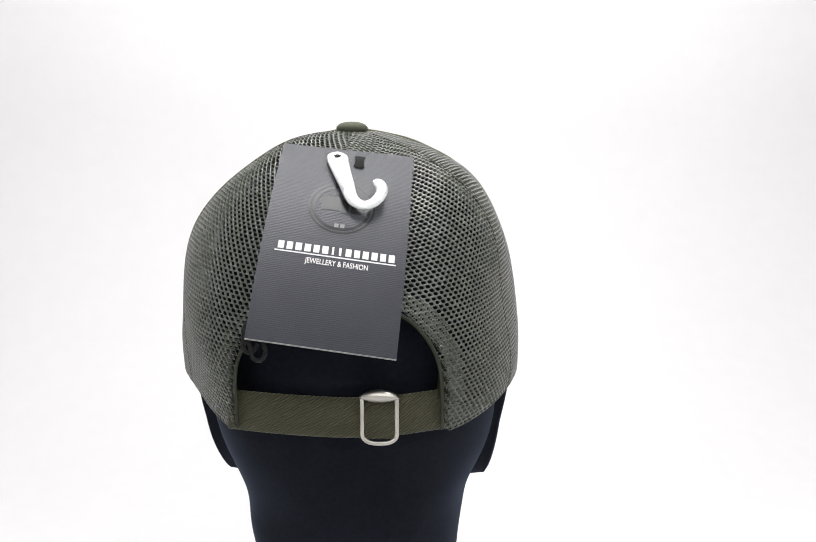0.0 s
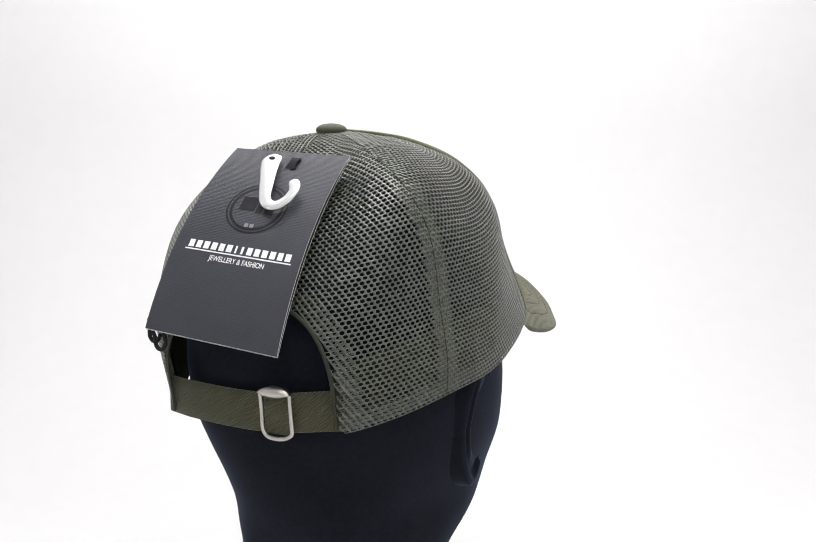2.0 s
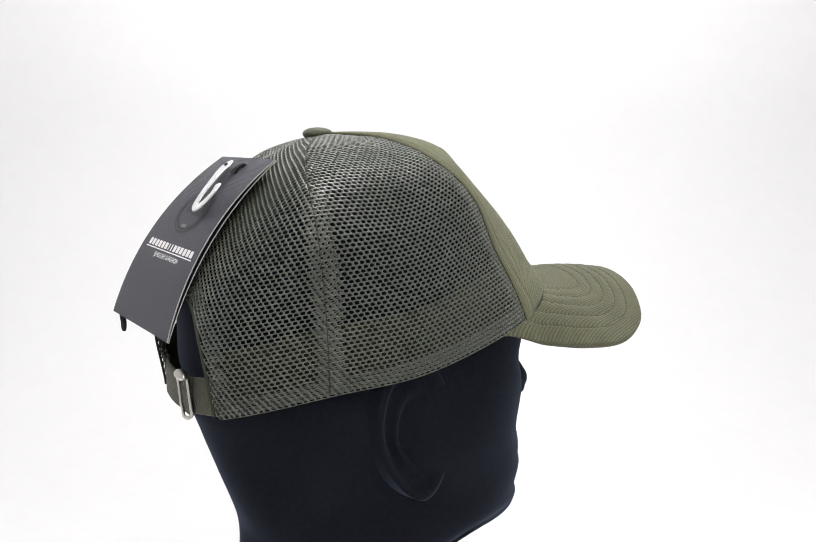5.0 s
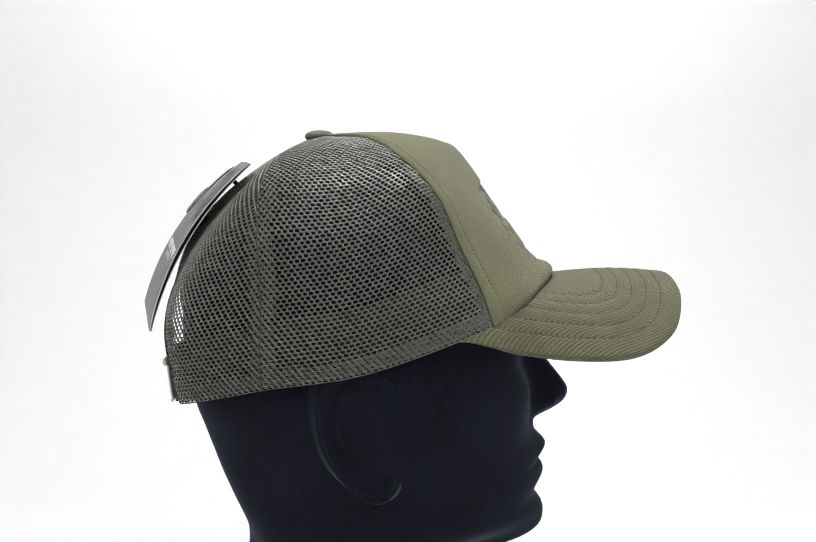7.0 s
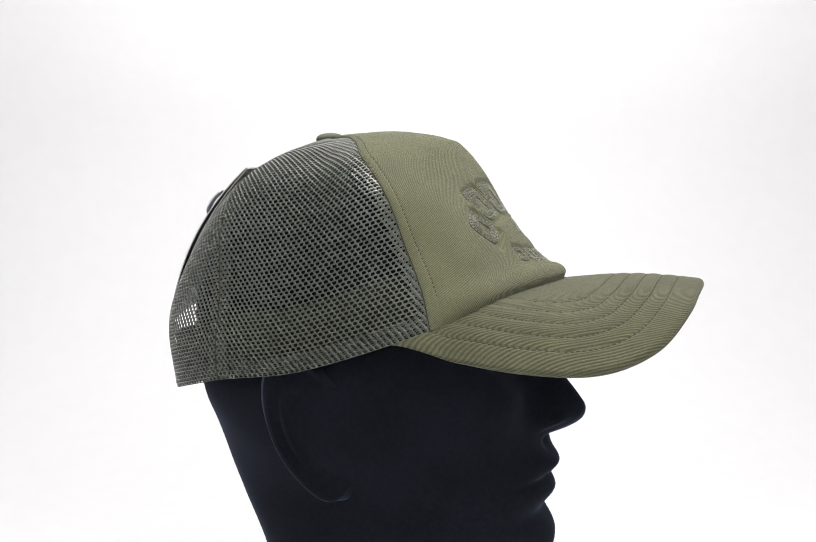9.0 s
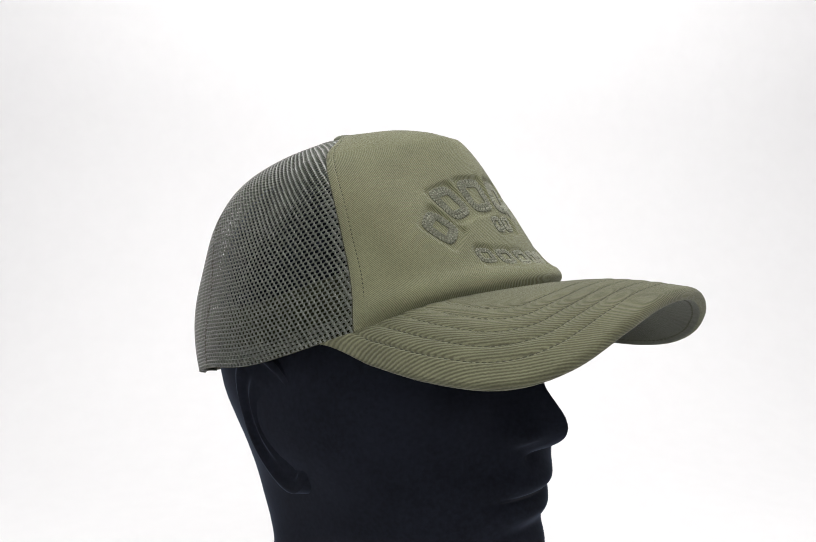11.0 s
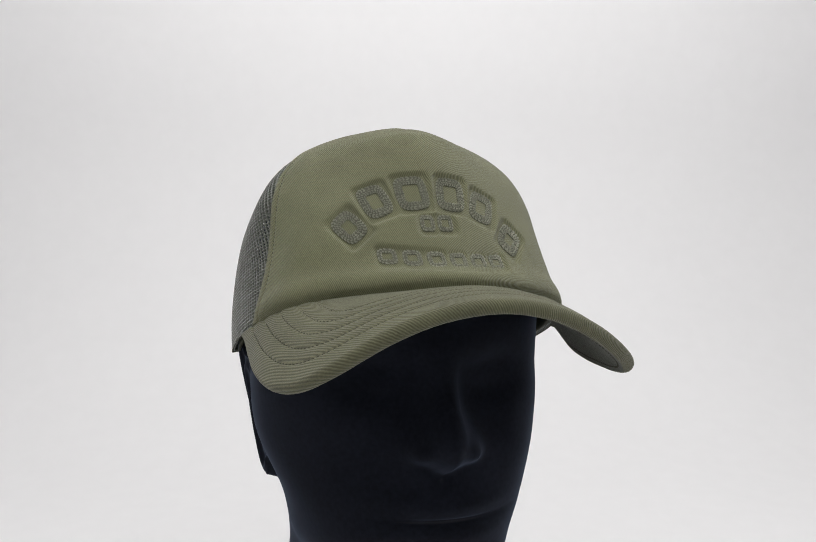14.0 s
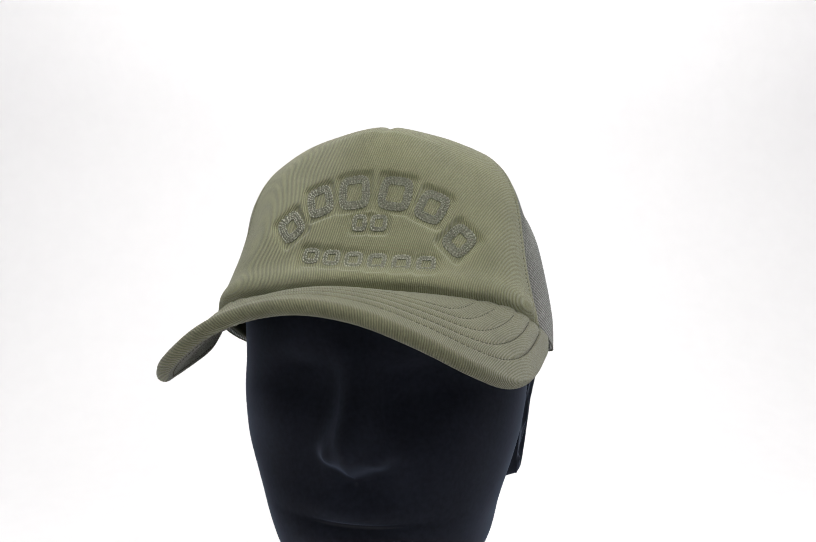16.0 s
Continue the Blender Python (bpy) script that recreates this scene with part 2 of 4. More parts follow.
# how the worn cap sits uneven: gentle swellings, waves round the cap by bumps down it
SWELL = [-0.46, -0.22, -0.44, -0.41, -0.34, -0.02, -0.68, -0.87, -0.54, -0.54, 0.17, -0.34, -0.18, 0.25, -0.44, 0.0, 0.66, 0.64, 0.66, 0.53, -0.1, -0.19, -0.28, -0.13, 0.12, -0.07, -0.33, 0.07, 0.08, 0.04, 0.28, 0.47, 0.56, -0.21, 0.1, -0.42, 0.19, 0.0, -0.08, 0.14, 0.64, 0.2, 0.19, 0.11, -0.2, -0.24, -0.26, -0.44, -0.02, 0.08, -0.34, 0.27, -0.18, -0.1, -0.01, 0.16, 0.1, -0.04, 0.2, -0.24, -0.05, -0.06, 0.17, 0.05, 0.19]


def swell():
    q, s = np.linspace(0, 2 * math.pi, NQ), np.linspace(0, 1, NS)
    waves = [np.ones(NQ)] + [np.cos(k * q) for k in range(1, 7)] + [np.sin(k * q) for k in range(1, 7)]
    bumps = [np.sin(math.pi * s / 2) * np.exp(-((s - c) / 0.17) ** 2) for c in (0.15, 0.35, 0.55, 0.75, 0.95)]
    return sum(c * w[:, None] * b[None, :] for c, (w, b) in zip(SWELL, ((w, b) for w in waves for b in bumps)))




def temples():
    """The foam front stands fuller beside its two seams, more on the wearer's right."""
    q, s = np.linspace(0, 12, NQ)[:, None], np.linspace(0, 1, NS)[None, :]
    down = np.clip((s - 0.45) / 0.5, 0, 1) ** 1.3
    brow = np.clip((s - 0.3) / 0.3, 0, 1)
    front = 0.75 * np.exp(-((q - 1.15) / 0.5) ** 2) * brow
    return front + (0.65 * np.exp(-((q - 1.8) / 0.75) ** 2) + 0.12 * np.exp(-((q - 10.4) / 0.75) ** 2)) * down


CAP = CAP + (swell() + temples())[..., None] * NRM


def seams_forward(table):
    """Slides the surface's numbering so that the two front seams curve forward near the crown."""
    q, s = np.linspace(0, 12, NQ)[:, None], np.linspace(0, 1, NS)
    slide = np.interp(s, (0, 0.15, 0.3, 0.5, 0.75, 1), (0.22, 0.3, 0.28, 0.11, 0.03, 0.0))[None, :]
    at = q + slide * (np.exp(-((q - 10) / 0.9) ** 2) - np.exp(-((q - 2) / 0.9) ** 2))
    at = np.clip(at / 12 * (NQ - 1), 0, NQ - 1.001)
    i = at.astype(int)
    t, j = (at - i)[..., None], np.arange(NS)[None, :]
    return table[i, j] * (1 - t) + table[i + 1, j] * t


CAP, NRM = seams_forward(CAP), seams_forward(NRM)


def cap_at(q, s, off=0.0):
    """Points of the cap's surface; q runs 0 front, 3 wearer's right, 6 back, 9 left; s 0 button, 1 rim."""
    q = np.asarray(q, float) % 12 / 12 * (NQ - 1)
    s = np.clip(np.asarray(s, float), 0, 1) * (NS - 1)
    q, s = np.broadcast_arrays(q, s)
    i, j = np.minimum(q.astype(int), NQ - 2), np.minimum(s.astype(int), NS - 2)
    a, b = (q - i)[..., None], (s - j)[..., None]

    def mix(t):
        return (t[i, j] * (1 - a) + t[i + 1, j] * a) * (1 - b) + (t[i, j + 1] * (1 - a) + t[i + 1, j + 1] * a) * b

    return mix(CAP) + np.asarray(off)[..., None] * mix(NRM)


# the row of plain embroidered frames on the front: x, z, width, height, lean
MARKS = [(8.65, -0.1, 2.95, 3.1, 42), (5.75, 2.6, 3.1, 3.4, 20), (1.95, 3.5, 3.5, 3.7, 6), (-2.35, 3.4, 3.5, 3.7, -7), (-6.1, 2.05, 3.2, 3.4, -24), (-9.0, -1.4, 3.0, 3.1, -44),
         (0.95, 0.35, 1.6, 1.8, 0), (-1.0, 0.35, 1.8, 1.8, 0)] + [(5.6 - 2.32 * k, -2.95 - 0.14 * k, 1.9, 1.6, 0) for k in range(6)]
FRONT = [(i, j) for i in range(NQ) for j in range(NS) if (i * 12 / (NQ - 1) < 2 or i * 12 / (NQ - 1) > 10) and CAP[i, j, 1] > 7]
FI = np.array([a for a, b in FRONT])
FJ = np.array([b for a, b in FRONT])
FXZ = CAP[FI, FJ][:, [0, 2]]


def on_front(x, z, off=0.0):
    """The point of the front panel that lies behind (x, z)."""
    d = ((FXZ - (x, z)) ** 2).sum(1)
    k = np.argpartition(d, 4)[:4]
    w = 1 / (d[k] + 1e-3)
    w /= w.sum()
    p, nn = (CAP[FI[k], FJ[k]] * w[:, None]).sum(0), (NRM[FI[k], FJ[k]] * w[:, None]).sum(0)
    return np.array((x, p[1], z)) + nn * off


def frame_distance(x, z):
    """Distance from the nearest embroidered frame's outer edge, zero inside."""
    best = np.full(np.shape(x), 9.0)
    for mx, mz, w, h, lean in MARKS:
        c, s = math.cos(radians(lean)), math.sin(radians(lean))
        a, b = (x - mx) * c - (z - mz) * s, (x - mx) * s + (z - mz) * c
        best = np.minimum(best, np.maximum(0, np.hypot(np.maximum(abs(a) - w / 2 + 0.3, 0), np.maximum(abs(b) - h / 2 + 0.3, 0)) - 0.36))
    return best


# ---- the cap ----
cap = thing("trucker_cap", H - 21 * U, "olive green trucker cap with mesh back on a black head", "cap")
FOAM = 0.28


def front_panel():
    nq, ns = 321, 230
    q, s = np.meshgrid(np.linspace(-2, 2, nq), np.linspace(0.01, 1, ns), indexing="ij")
    edge = np.clip((2 - abs(q)) / 0.10, 0, 1)
    flat = cap_at(q, s)
    face = cap_at(q, s, FOAM + 0.03)
    dent = np.exp(-(frame_distance(face[..., 0], face[..., 2]) / 0.27) ** 2) * (flat[..., 1] > 7)
    low_row = np.hypot(np.maximum(abs(face[..., 0] + 0.2) - 6.6, 0), np.maximum(abs(face[..., 2] + 3.25) - 0.75, 0))
    dent = np.maximum(dent, 0.5 * np.exp(-(low_row / 0.5) ** 2) * (flat[..., 1] > 7))
    rise = np.concatenate([np.cumsum(np.linalg.norm(np.diff(flat[:, ::-1], axis=1), axis=2), 1)[:, ::-1], np.zeros((nq, 1))], 1)
    roll = 0.30 * np.exp(-((rise - 1.7) / 1.2) ** 2) - 0.42 * np.exp(-(rise / 0.55) ** 2)
    roll = roll * np.clip((2 - abs(q)) / 0.3, 0, 1)
    groove = np.exp(-((abs(q) - 1.86) / 0.02) ** 2)
    off = FOAM * np.sqrt(1 - (1 - edge) ** 2) - 0.38 * dent + roll - 0.08 * groove + 0.03 - 0.45 * np.exp(-((q + 0.03) / 0.07) ** 2) * np.clip((0.5 - s) / 0.2, 0, 1)
    outer = cap_at(q, s, off)
    inner = cap_at(q, s, -0.45)
    v = np.concatenate([outer, inner[:, ::-1]], 1)
    arc = np.concatenate([[0], np.cumsum(np.linalg.norm(np.diff(flat[nq // 2], axis=0), axis=1))])
    wide = np.cumsum(np.concatenate([np.zeros((1, ns)), np.linalg.norm(np.diff(flat, axis=0), axis=2)]), 0)
    wide -= wide[nq // 2]
    uv = np.stack([wide * U, np.broadcast_to(arc * U, wide.shape)], -1)
    uv = np.concatenate([uv, uv[:, ::-1]], 1)
    part("front_panel", v.reshape(-1, 3), grid_faces(nq, 2 * ns, False, True), twill_front, cap, "olive twill front panel with sunken embroidery", uv.reshape(-1, 2))


front_panel()


def panel_stitching():
    """A row of stitches down each side of the front panel."""
    for q in (-1.86, 1.86):
        verts, faces = [], []
        s = np.linspace(0.06, 0.985, 75)
        for a, b in zip(s[:-1], s[1:]):
            c = b - (b - a) * 0.25
            o = len(verts)
            for t, h in ((a, 0.2), (a * 0.7 + c * 0.3, 0.29), (a * 0.3 + c * 0.7, 0.29), (c, 0.2)):
                verts += [cap_at(q - 0.008, t, h - 0.05), cap_at(q, t, h), cap_at(q + 0.008, t, h - 0.05)]
            for k in range(3):
                p = o + 3 * k
                faces += [(p, p + 3, p + 4, p + 1), (p + 1, p + 4, p + 5, p + 2)]
        part("seam_stitches", verts, faces, thread, cap, "row of olive stitches beside the seam")


panel_stitching()


def embroidered_frames():
    """Flat ribbons with two rows of chain stitches, following plain rounded frames."""
    for mx, mz, w, h, lean in MARKS:
        c, s = math.cos(radians(lean)), math.sin(radians(lean))
        band = 0.27 if w < 2 else 0.5

        def at(a, e, up):
            ca, sa = math.cos(a), math.sin(a)
            px = (w / 2 - band) * math.copysign(abs(ca) ** 0.45, ca)
            pz = (h / 2 - band) * math.copysign(abs(sa) ** 0.45, sa)
            f = 1 + e * band / math.hypot(px, pz)
            return on_front(mx + px * f * c + pz * f * s, mz - px * f * s + pz * f * c, up)

        n = 32
        verts = [at(2 * math.pi * k / n, e, up) for k in range(n) for e, up in ((-1, -0.3), (-0.85, 0.01), (0, 0.02), (0.85, 0.01), (1, -0.3))]
        faces = grid_faces(n, 5, True, False)
        loop = [at(2 * math.pi * k / 240, 0, 0.1) for k in range(241)]
        run = np.concatenate([[0], np.cumsum(np.linalg.norm(np.diff(loop, axis=0), axis=1))])
        ob = part("embroidered_frame", verts, faces, gap_shade, cap, "grey-olive chain stitch embroidered shape", smooth=False)
        verts, faces = [], []
        count = int(run[-1] / 0.36)
        rows = (-0.72, -0.26, 0.26, 0.72) if w > 2 else (-0.55, 0.55)
        for row, e in enumerate(rows):
            lean_in = 0.16 if row % 2 else -0.16
            for k in range(count):
                a0, a1 = (2 * math.pi * np.interp(run[-1] * (k + d) / count, run, np.arange(241)) / 240 for d in (-0.1, 0.95))
                mid = (a0 + a1) / 2
                o = len(verts)
                fat = 0.21 if w > 2 else 0.4
                verts += [at(a0, e + lean_in, 0.0), at(mid, e - fat, 0.02), at(a1, e - lean_in, 0.0), at(mid, e + fat, 0.02), at(mid, e, 0.2 if w > 2 else 0.16)]
                faces += [(o, o + 1, o + 4), (o + 1, o + 2, o + 4), (o + 2, o + 3, o + 4), (o + 3, o, o + 4)]
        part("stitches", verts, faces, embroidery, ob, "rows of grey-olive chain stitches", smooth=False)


embroidered_frames()

OPEN_W, OPEN_X = 9.7, 0.45


def in_opening(p, wider=0.0):
    """True where the arched gap at the back is, or within a margin round it."""
    x, z = abs(p[..., 0] - OPEN_X), p[..., 2]
    arch = -15.5 + (8.4 + wider) * np.clip(1 - (x / (OPEN_W + wider)) ** 2.6, 0, 1) ** (1 / 2.2)
    corner = np.clip(-18.6 - z, 0, 3) ** 1.5 * 0.25
    return (p[..., 1] < -15) & (x < OPEN_W + wider + corner) & (z < np.maximum(arch, -18.0))


PITCH_X, PITCH_Y = 0.63, 0.43


def net(q0, q1, low, high, off, shift, only_edges=None, round_gap=0.0):
    """Knitted net between two meridians, rows counted up from the rim: thick slanting ribs, thin cross yarns."""
    qs = np.linspace(q0, q1, 121)
    ss = np.linspace(0, 1, 241)
    P = cap_at(qs[:, None], ss[None, :])
    cum = np.concatenate([np.zeros((1, 241)), np.cumsum(np.linalg.norm(np.diff(P, axis=0), axis=2), 0)])
    cum -= cum[60]
    mid = np.linalg.norm(np.diff(P[60], axis=0), axis=1)
    up = np.concatenate([[0], np.cumsum(mid[::-1])])[::-1]      # length above the rim for each s
    total = up[0]

    def locate(a, b):
        b = np.clip(b, 0, total)
        s = np.interp(b, up[::-1], ss[::-1])
        j = np.minimum((s * 240).astype(int), 239)
        t = s * 240 - j
        q = np.empty(len(a))
        for k in range(len(a)):
            row = cum[:, j[k]] * (1 - t[k]) + cum[:, j[k] + 1] * t[k]
            q[k] = np.interp(a[k], row, qs)
        return q, s

    rows = int(total / PITCH_Y) + 1
    ca, cb = [], []
    for r in range(rows):
        b = (r + 0.5 + shift) * PITCH_Y
        if not (low <= b <= min(high, total - 0.8)):
            continue
        s = np.interp(b, up[::-1], ss[::-1])
        j = min(int(s * 240), 239)
        lo, hi = cum[0, j], cum[-1, j]
        i0, i1 = int(lo / PITCH_X) - 1, int(hi / PITCH_X) + 2
        for i in range(i0, i1):
            a = (i + 0.5 * (r % 2) + shift) * PITCH_X
            if a < lo - 0.3 or a > hi + 0.3:
                continue
            if only_edges is not None and min(a - lo, hi - a) > only_edges:
                continue
            ca.append(a), cb.append(b)
    ca, cb = np.array(ca), np.array(cb)
    # each stitch is a slanted tile with a rounded hole
    tile = [(0.5, 0.0), (0.75, 0.5), (0.25, 0.5), (-0.25, 0.5), (-0.5, 0.0), (-0.75, -0.5), (-0.25, -0.5), (0.25, -0.5)]
    hole = [(0.36, -0.01), (0.35, 0.31), (0.08, 0.40), (-0.23, 0.34), (-0.37, 0.01), (-0.35, -0.31), (-0.07, -0.40), (0.24, -0.34)]
    rings = [(0.0, 0.05), (0.4, 0.055), (0.8, 0.01), (1.0, -0.05), (0.93, -0.11)]
    A, B, O = [], [], []
    rng = np.random.RandomState(int(q0 * 10 + shift * 100) + 7)
    jig = rng.uniform(-0.022, 0.022, (len(ca), 2))
    size = rng.uniform(0.90, 1.10, len(ca))
    for f, o in rings:
        for (x, y), (hx, hy) in zip(tile, hole):
            px, py = x * (1 - f) + hx * f * size, y * (1 - f) + hy * f * size
            A.append(ca + px * PITCH_X + jig[:, 0] * f), B.append(cb + py * PITCH_Y + jig[:, 1] * f), O.append(np.full(len(ca), o))
    A, B, O = (np.stack(x, 1).ravel() for x in (A, B, O))
    q, s = locate(A, B)
    v = cap_at(q, s, off + O)
    n = len(rings) * 8
    gone = in_opening(v).reshape(-1, n).any(1)
    if round_gap:
        gone |= ~in_opening(v, round_gap).reshape(-1, n).any(1)
    faces = []
    for c in range(len(ca)):
        if gone[c]:
            continue
        for r in range(len(rings) - 1):
            for k in range(8):
                a, b = c * n + r * 8 + k, c * n + r * 8 + (k + 1) % 8
                faces.append((a, b, b + 8, a + 8))
    used = np.zeros(len(v), bool)
    used[np.array(faces).ravel()] = True
    remap = np.cumsum(used) - 1
    return v[used], remap[np.array(faces)]


def mesh_panels():
    for q0, q1 in ((2, 4), (4, 6), (6, 8), (8, 10)):
        v, f = net(q0, q1, 0, 99, 0.0, 0.0)
        panel = part("mesh_panel", v, f, net_yarn, cap, "olive open knit net panel")
        v, f = net(q0, q1, 0, 99, -0.16, 0.37, 1.3)
        part("seam_fold", v, f, net_yarn, panel, "doubled net along the seam")
        if 4 <= q0 <= 6:
            v, f = net(q0, q1, 0, 99, -0.17, 0.31, None, 1.6)
            part("gap_fold", v, f, net_yarn, panel, "doubled net round the back opening")
        v, f = net(q0, q1, 0, 1.7, -0.18, 0.41)
        part("hem_fold", v, f, net_yarn, panel, "doubled net along the hem")


mesh_panels()


def seam_cords():
    for q in (2, 4, 6, 8, 10):
        top = 0.72 if q == 6 else 1.0
        s = np.linspace(0.03, top, 160)
        wob = 0.03 * np.sin(s * 400)
        v, f = tube(cap_at(np.full(160, float(q)), s, 0.03 + wob), 0.08 if q in (2, 10) else 0.05, 6)
        part("seam", v, f, thread, cap, "raised stitched seam")
    # hem round the mesh, from the brim to each side of the back opening
    for a, b in ((2.2, 4.88), (7.1, 9.8)):
        q = np.linspace(a, b, 150)
        v, f = tube(cap_at(q, np.full(150, 1.0), -0.03 + 0.05 * np.sin(q * 190)), 0.06, 6)
        part("hem", v, f, thread, cap, "stitched lower hem")


seam_cords()


def opening_binding():
    # folded tape round the arch, found on the surface by its outline
    t = np.linspace(-1, 1, 121)
    pts = []
    for k in t:
        x = OPEN_W * math.copysign(min(1, abs(math.sin(k * math.pi / 2))) ** 0.9, k)
        z = -15.5 + 8.4 * max(0, 1 - (abs(x) / OPEN_W) ** 2.6) ** (1 / 2.2)
        pts.append((x + OPEN_X, z))
    left = [(OPEN_X - OPEN_W, z) for z in np.linspace(-19.1, -15.7, 22)]
    right = [(OPEN_X + OPEN_W, z) for z in np.linspace(-15.7, -19.1, 22)]
    pts = left + pts + right
    back_i, back_j = np.nonzero((CAP[..., 1] < -13) & (CAP[..., 2] < -2))
    bp, bn = CAP[back_i, back_j], NRM[back_i, back_j]
    cen, nor = [], []
    for x, z in pts:
        d = ((bp[:, [0, 2]] - (x, z)) ** 2).sum(1)
        k = np.argpartition(d, 4)[:4]
        w = 1 / (d[k] + 1e-3)
        w /= w.sum()
        cen.append((x, (bp[k, 1] * w).sum(), z))
        nor.append((bn[k] * w[:, None]).sum(0))
    cen, nor = np.array(cen), np.array(nor)
    for _ in range(3):
        cen[1:-1, 1] = (cen[:-2, 1] + 2 * cen[1:-1, 1] + cen[2:, 1]) / 4
    v, f = tube(cen, 0.2, 8, flat=0.7, up=nor)
    part("opening_binding", v, f, hem_yarn, cap, "dark bound edge of the arched back opening")
    return cen


opening_edge = opening_binding()


def sweatband():
    """Cloth band inside the rim, leaving the back gap free."""
    for q0, q1 in ((-5.0, 5.0),):
        q = np.linspace(q0, q1, 260)
        hgt = np.linspace(0, 1, 14)
        rows = []
        for a in q:
            line = cap_at(np.full(181, a), np.linspace(0, 1, 181))
            up = np.concatenate([[0], np.cumsum(np.linalg.norm(np.diff(line[::-1], axis=0), axis=1))])[::-1]
            s = np.interp(hgt * 6.6 + 0.15, up[::-1], np.linspace(0, 1, 181)[::-1])
            rows.append(cap_at(np.full(14, a), s, -0.75))
        outer = np.array(rows)
        inner = outer.copy()
        inner[..., 0] *= 0.985
        inner[..., 1] = (inner[..., 1] + 2) * 0.985 - 2
        v = np.concatenate([outer, inner[:, ::-1]], 1)
        uv = np.zeros((v.shape[0], v.shape[1], 2))
        part("sweatband", v.reshape(-1, 3), grid_faces(260, 28, False, True), band_cloth, cap, "olive cloth sweatband inside the rim", uv.reshape(-1, 2))


sweatband()


def top_button():
    v, n, m = [], 14, 36
    for i in range(n):
        a = math.pi * i / (n - 1)
        r, z = 1.78 * abs(math.sin(a)) ** 0.8, 0.72 * math.cos(a)
        for k in range(m):
            w = 2 * math.pi * k / m
            x, y = r * math.cos(w), r * math.sin(w)
            v.append((x, -6.8 + y, 11.05 + z + 0.02 * y))
    part("button", v, grid_faces(n, m, False, True), plain("olive_button_cloth", (0.125, 0.135, 0.095), 0.8, 0, 0.3, 0.15, 200, 0.6), cap, "cloth covered crown button")


top_button()

# ---- the brim ----
EDGE_KEYS = [(-19.0, 7.6, -12.5), (-18.0, 13.1, -12.9), (-17.0, 19.3, -13.4), (-15.9, 25.3, -13.2), (-14.3, 29.8, -12.3), (-11.6, 33.1, -10.5), (-7.6, 35.3, -8.1), (-3.1, 36.3, -6.2), (1.6, 36.4, -5.5), (6.2, 35.6, -6.2), (10.4, 34.4, -8.0), (14.4, 31.9, -10.9), (16.6, 28.5, -12.8), (18.2, 24.1, -13.6), (18.8, 18.4, -13.5), (18.8, 12.6, -12.9), (19.0, 7.5, -12.5)]


def brim_point(u, v):
    """Top face of the brim: u across from -1 to 1, v from the crown to the outer edge."""
    root = cap_at(2.33 * u, np.where(abs(u) < 2, 1.0, 1.0), 0.0) + np.array((0, 0.1, 0.1))
    edge_r = spline(EDGE_KEYS, 201)
    at = (u + 1) * 100
    edge = np.stack([np.interp(at, np.arange(201), edge_r[:, k]) for k in range(3)], -1)
    w = (np.clip((abs(u) - 0.88) / 0.12, 0, 1) ** 1.5)[..., None]
    edge = edge * (1 - w) + (root + (edge - root) * 0.12) * w
    p = root + (edge - root) * v[..., None]
    p[..., 2] += 0.55 * np.sin(math.pi * np.clip(v, 0, 1)) * (1 - u ** 4)
    return p


ROWS_D = (2.0, 3.7, 5.4, 7.1, 8.8)      # rows of stitching, by their distance from the edge


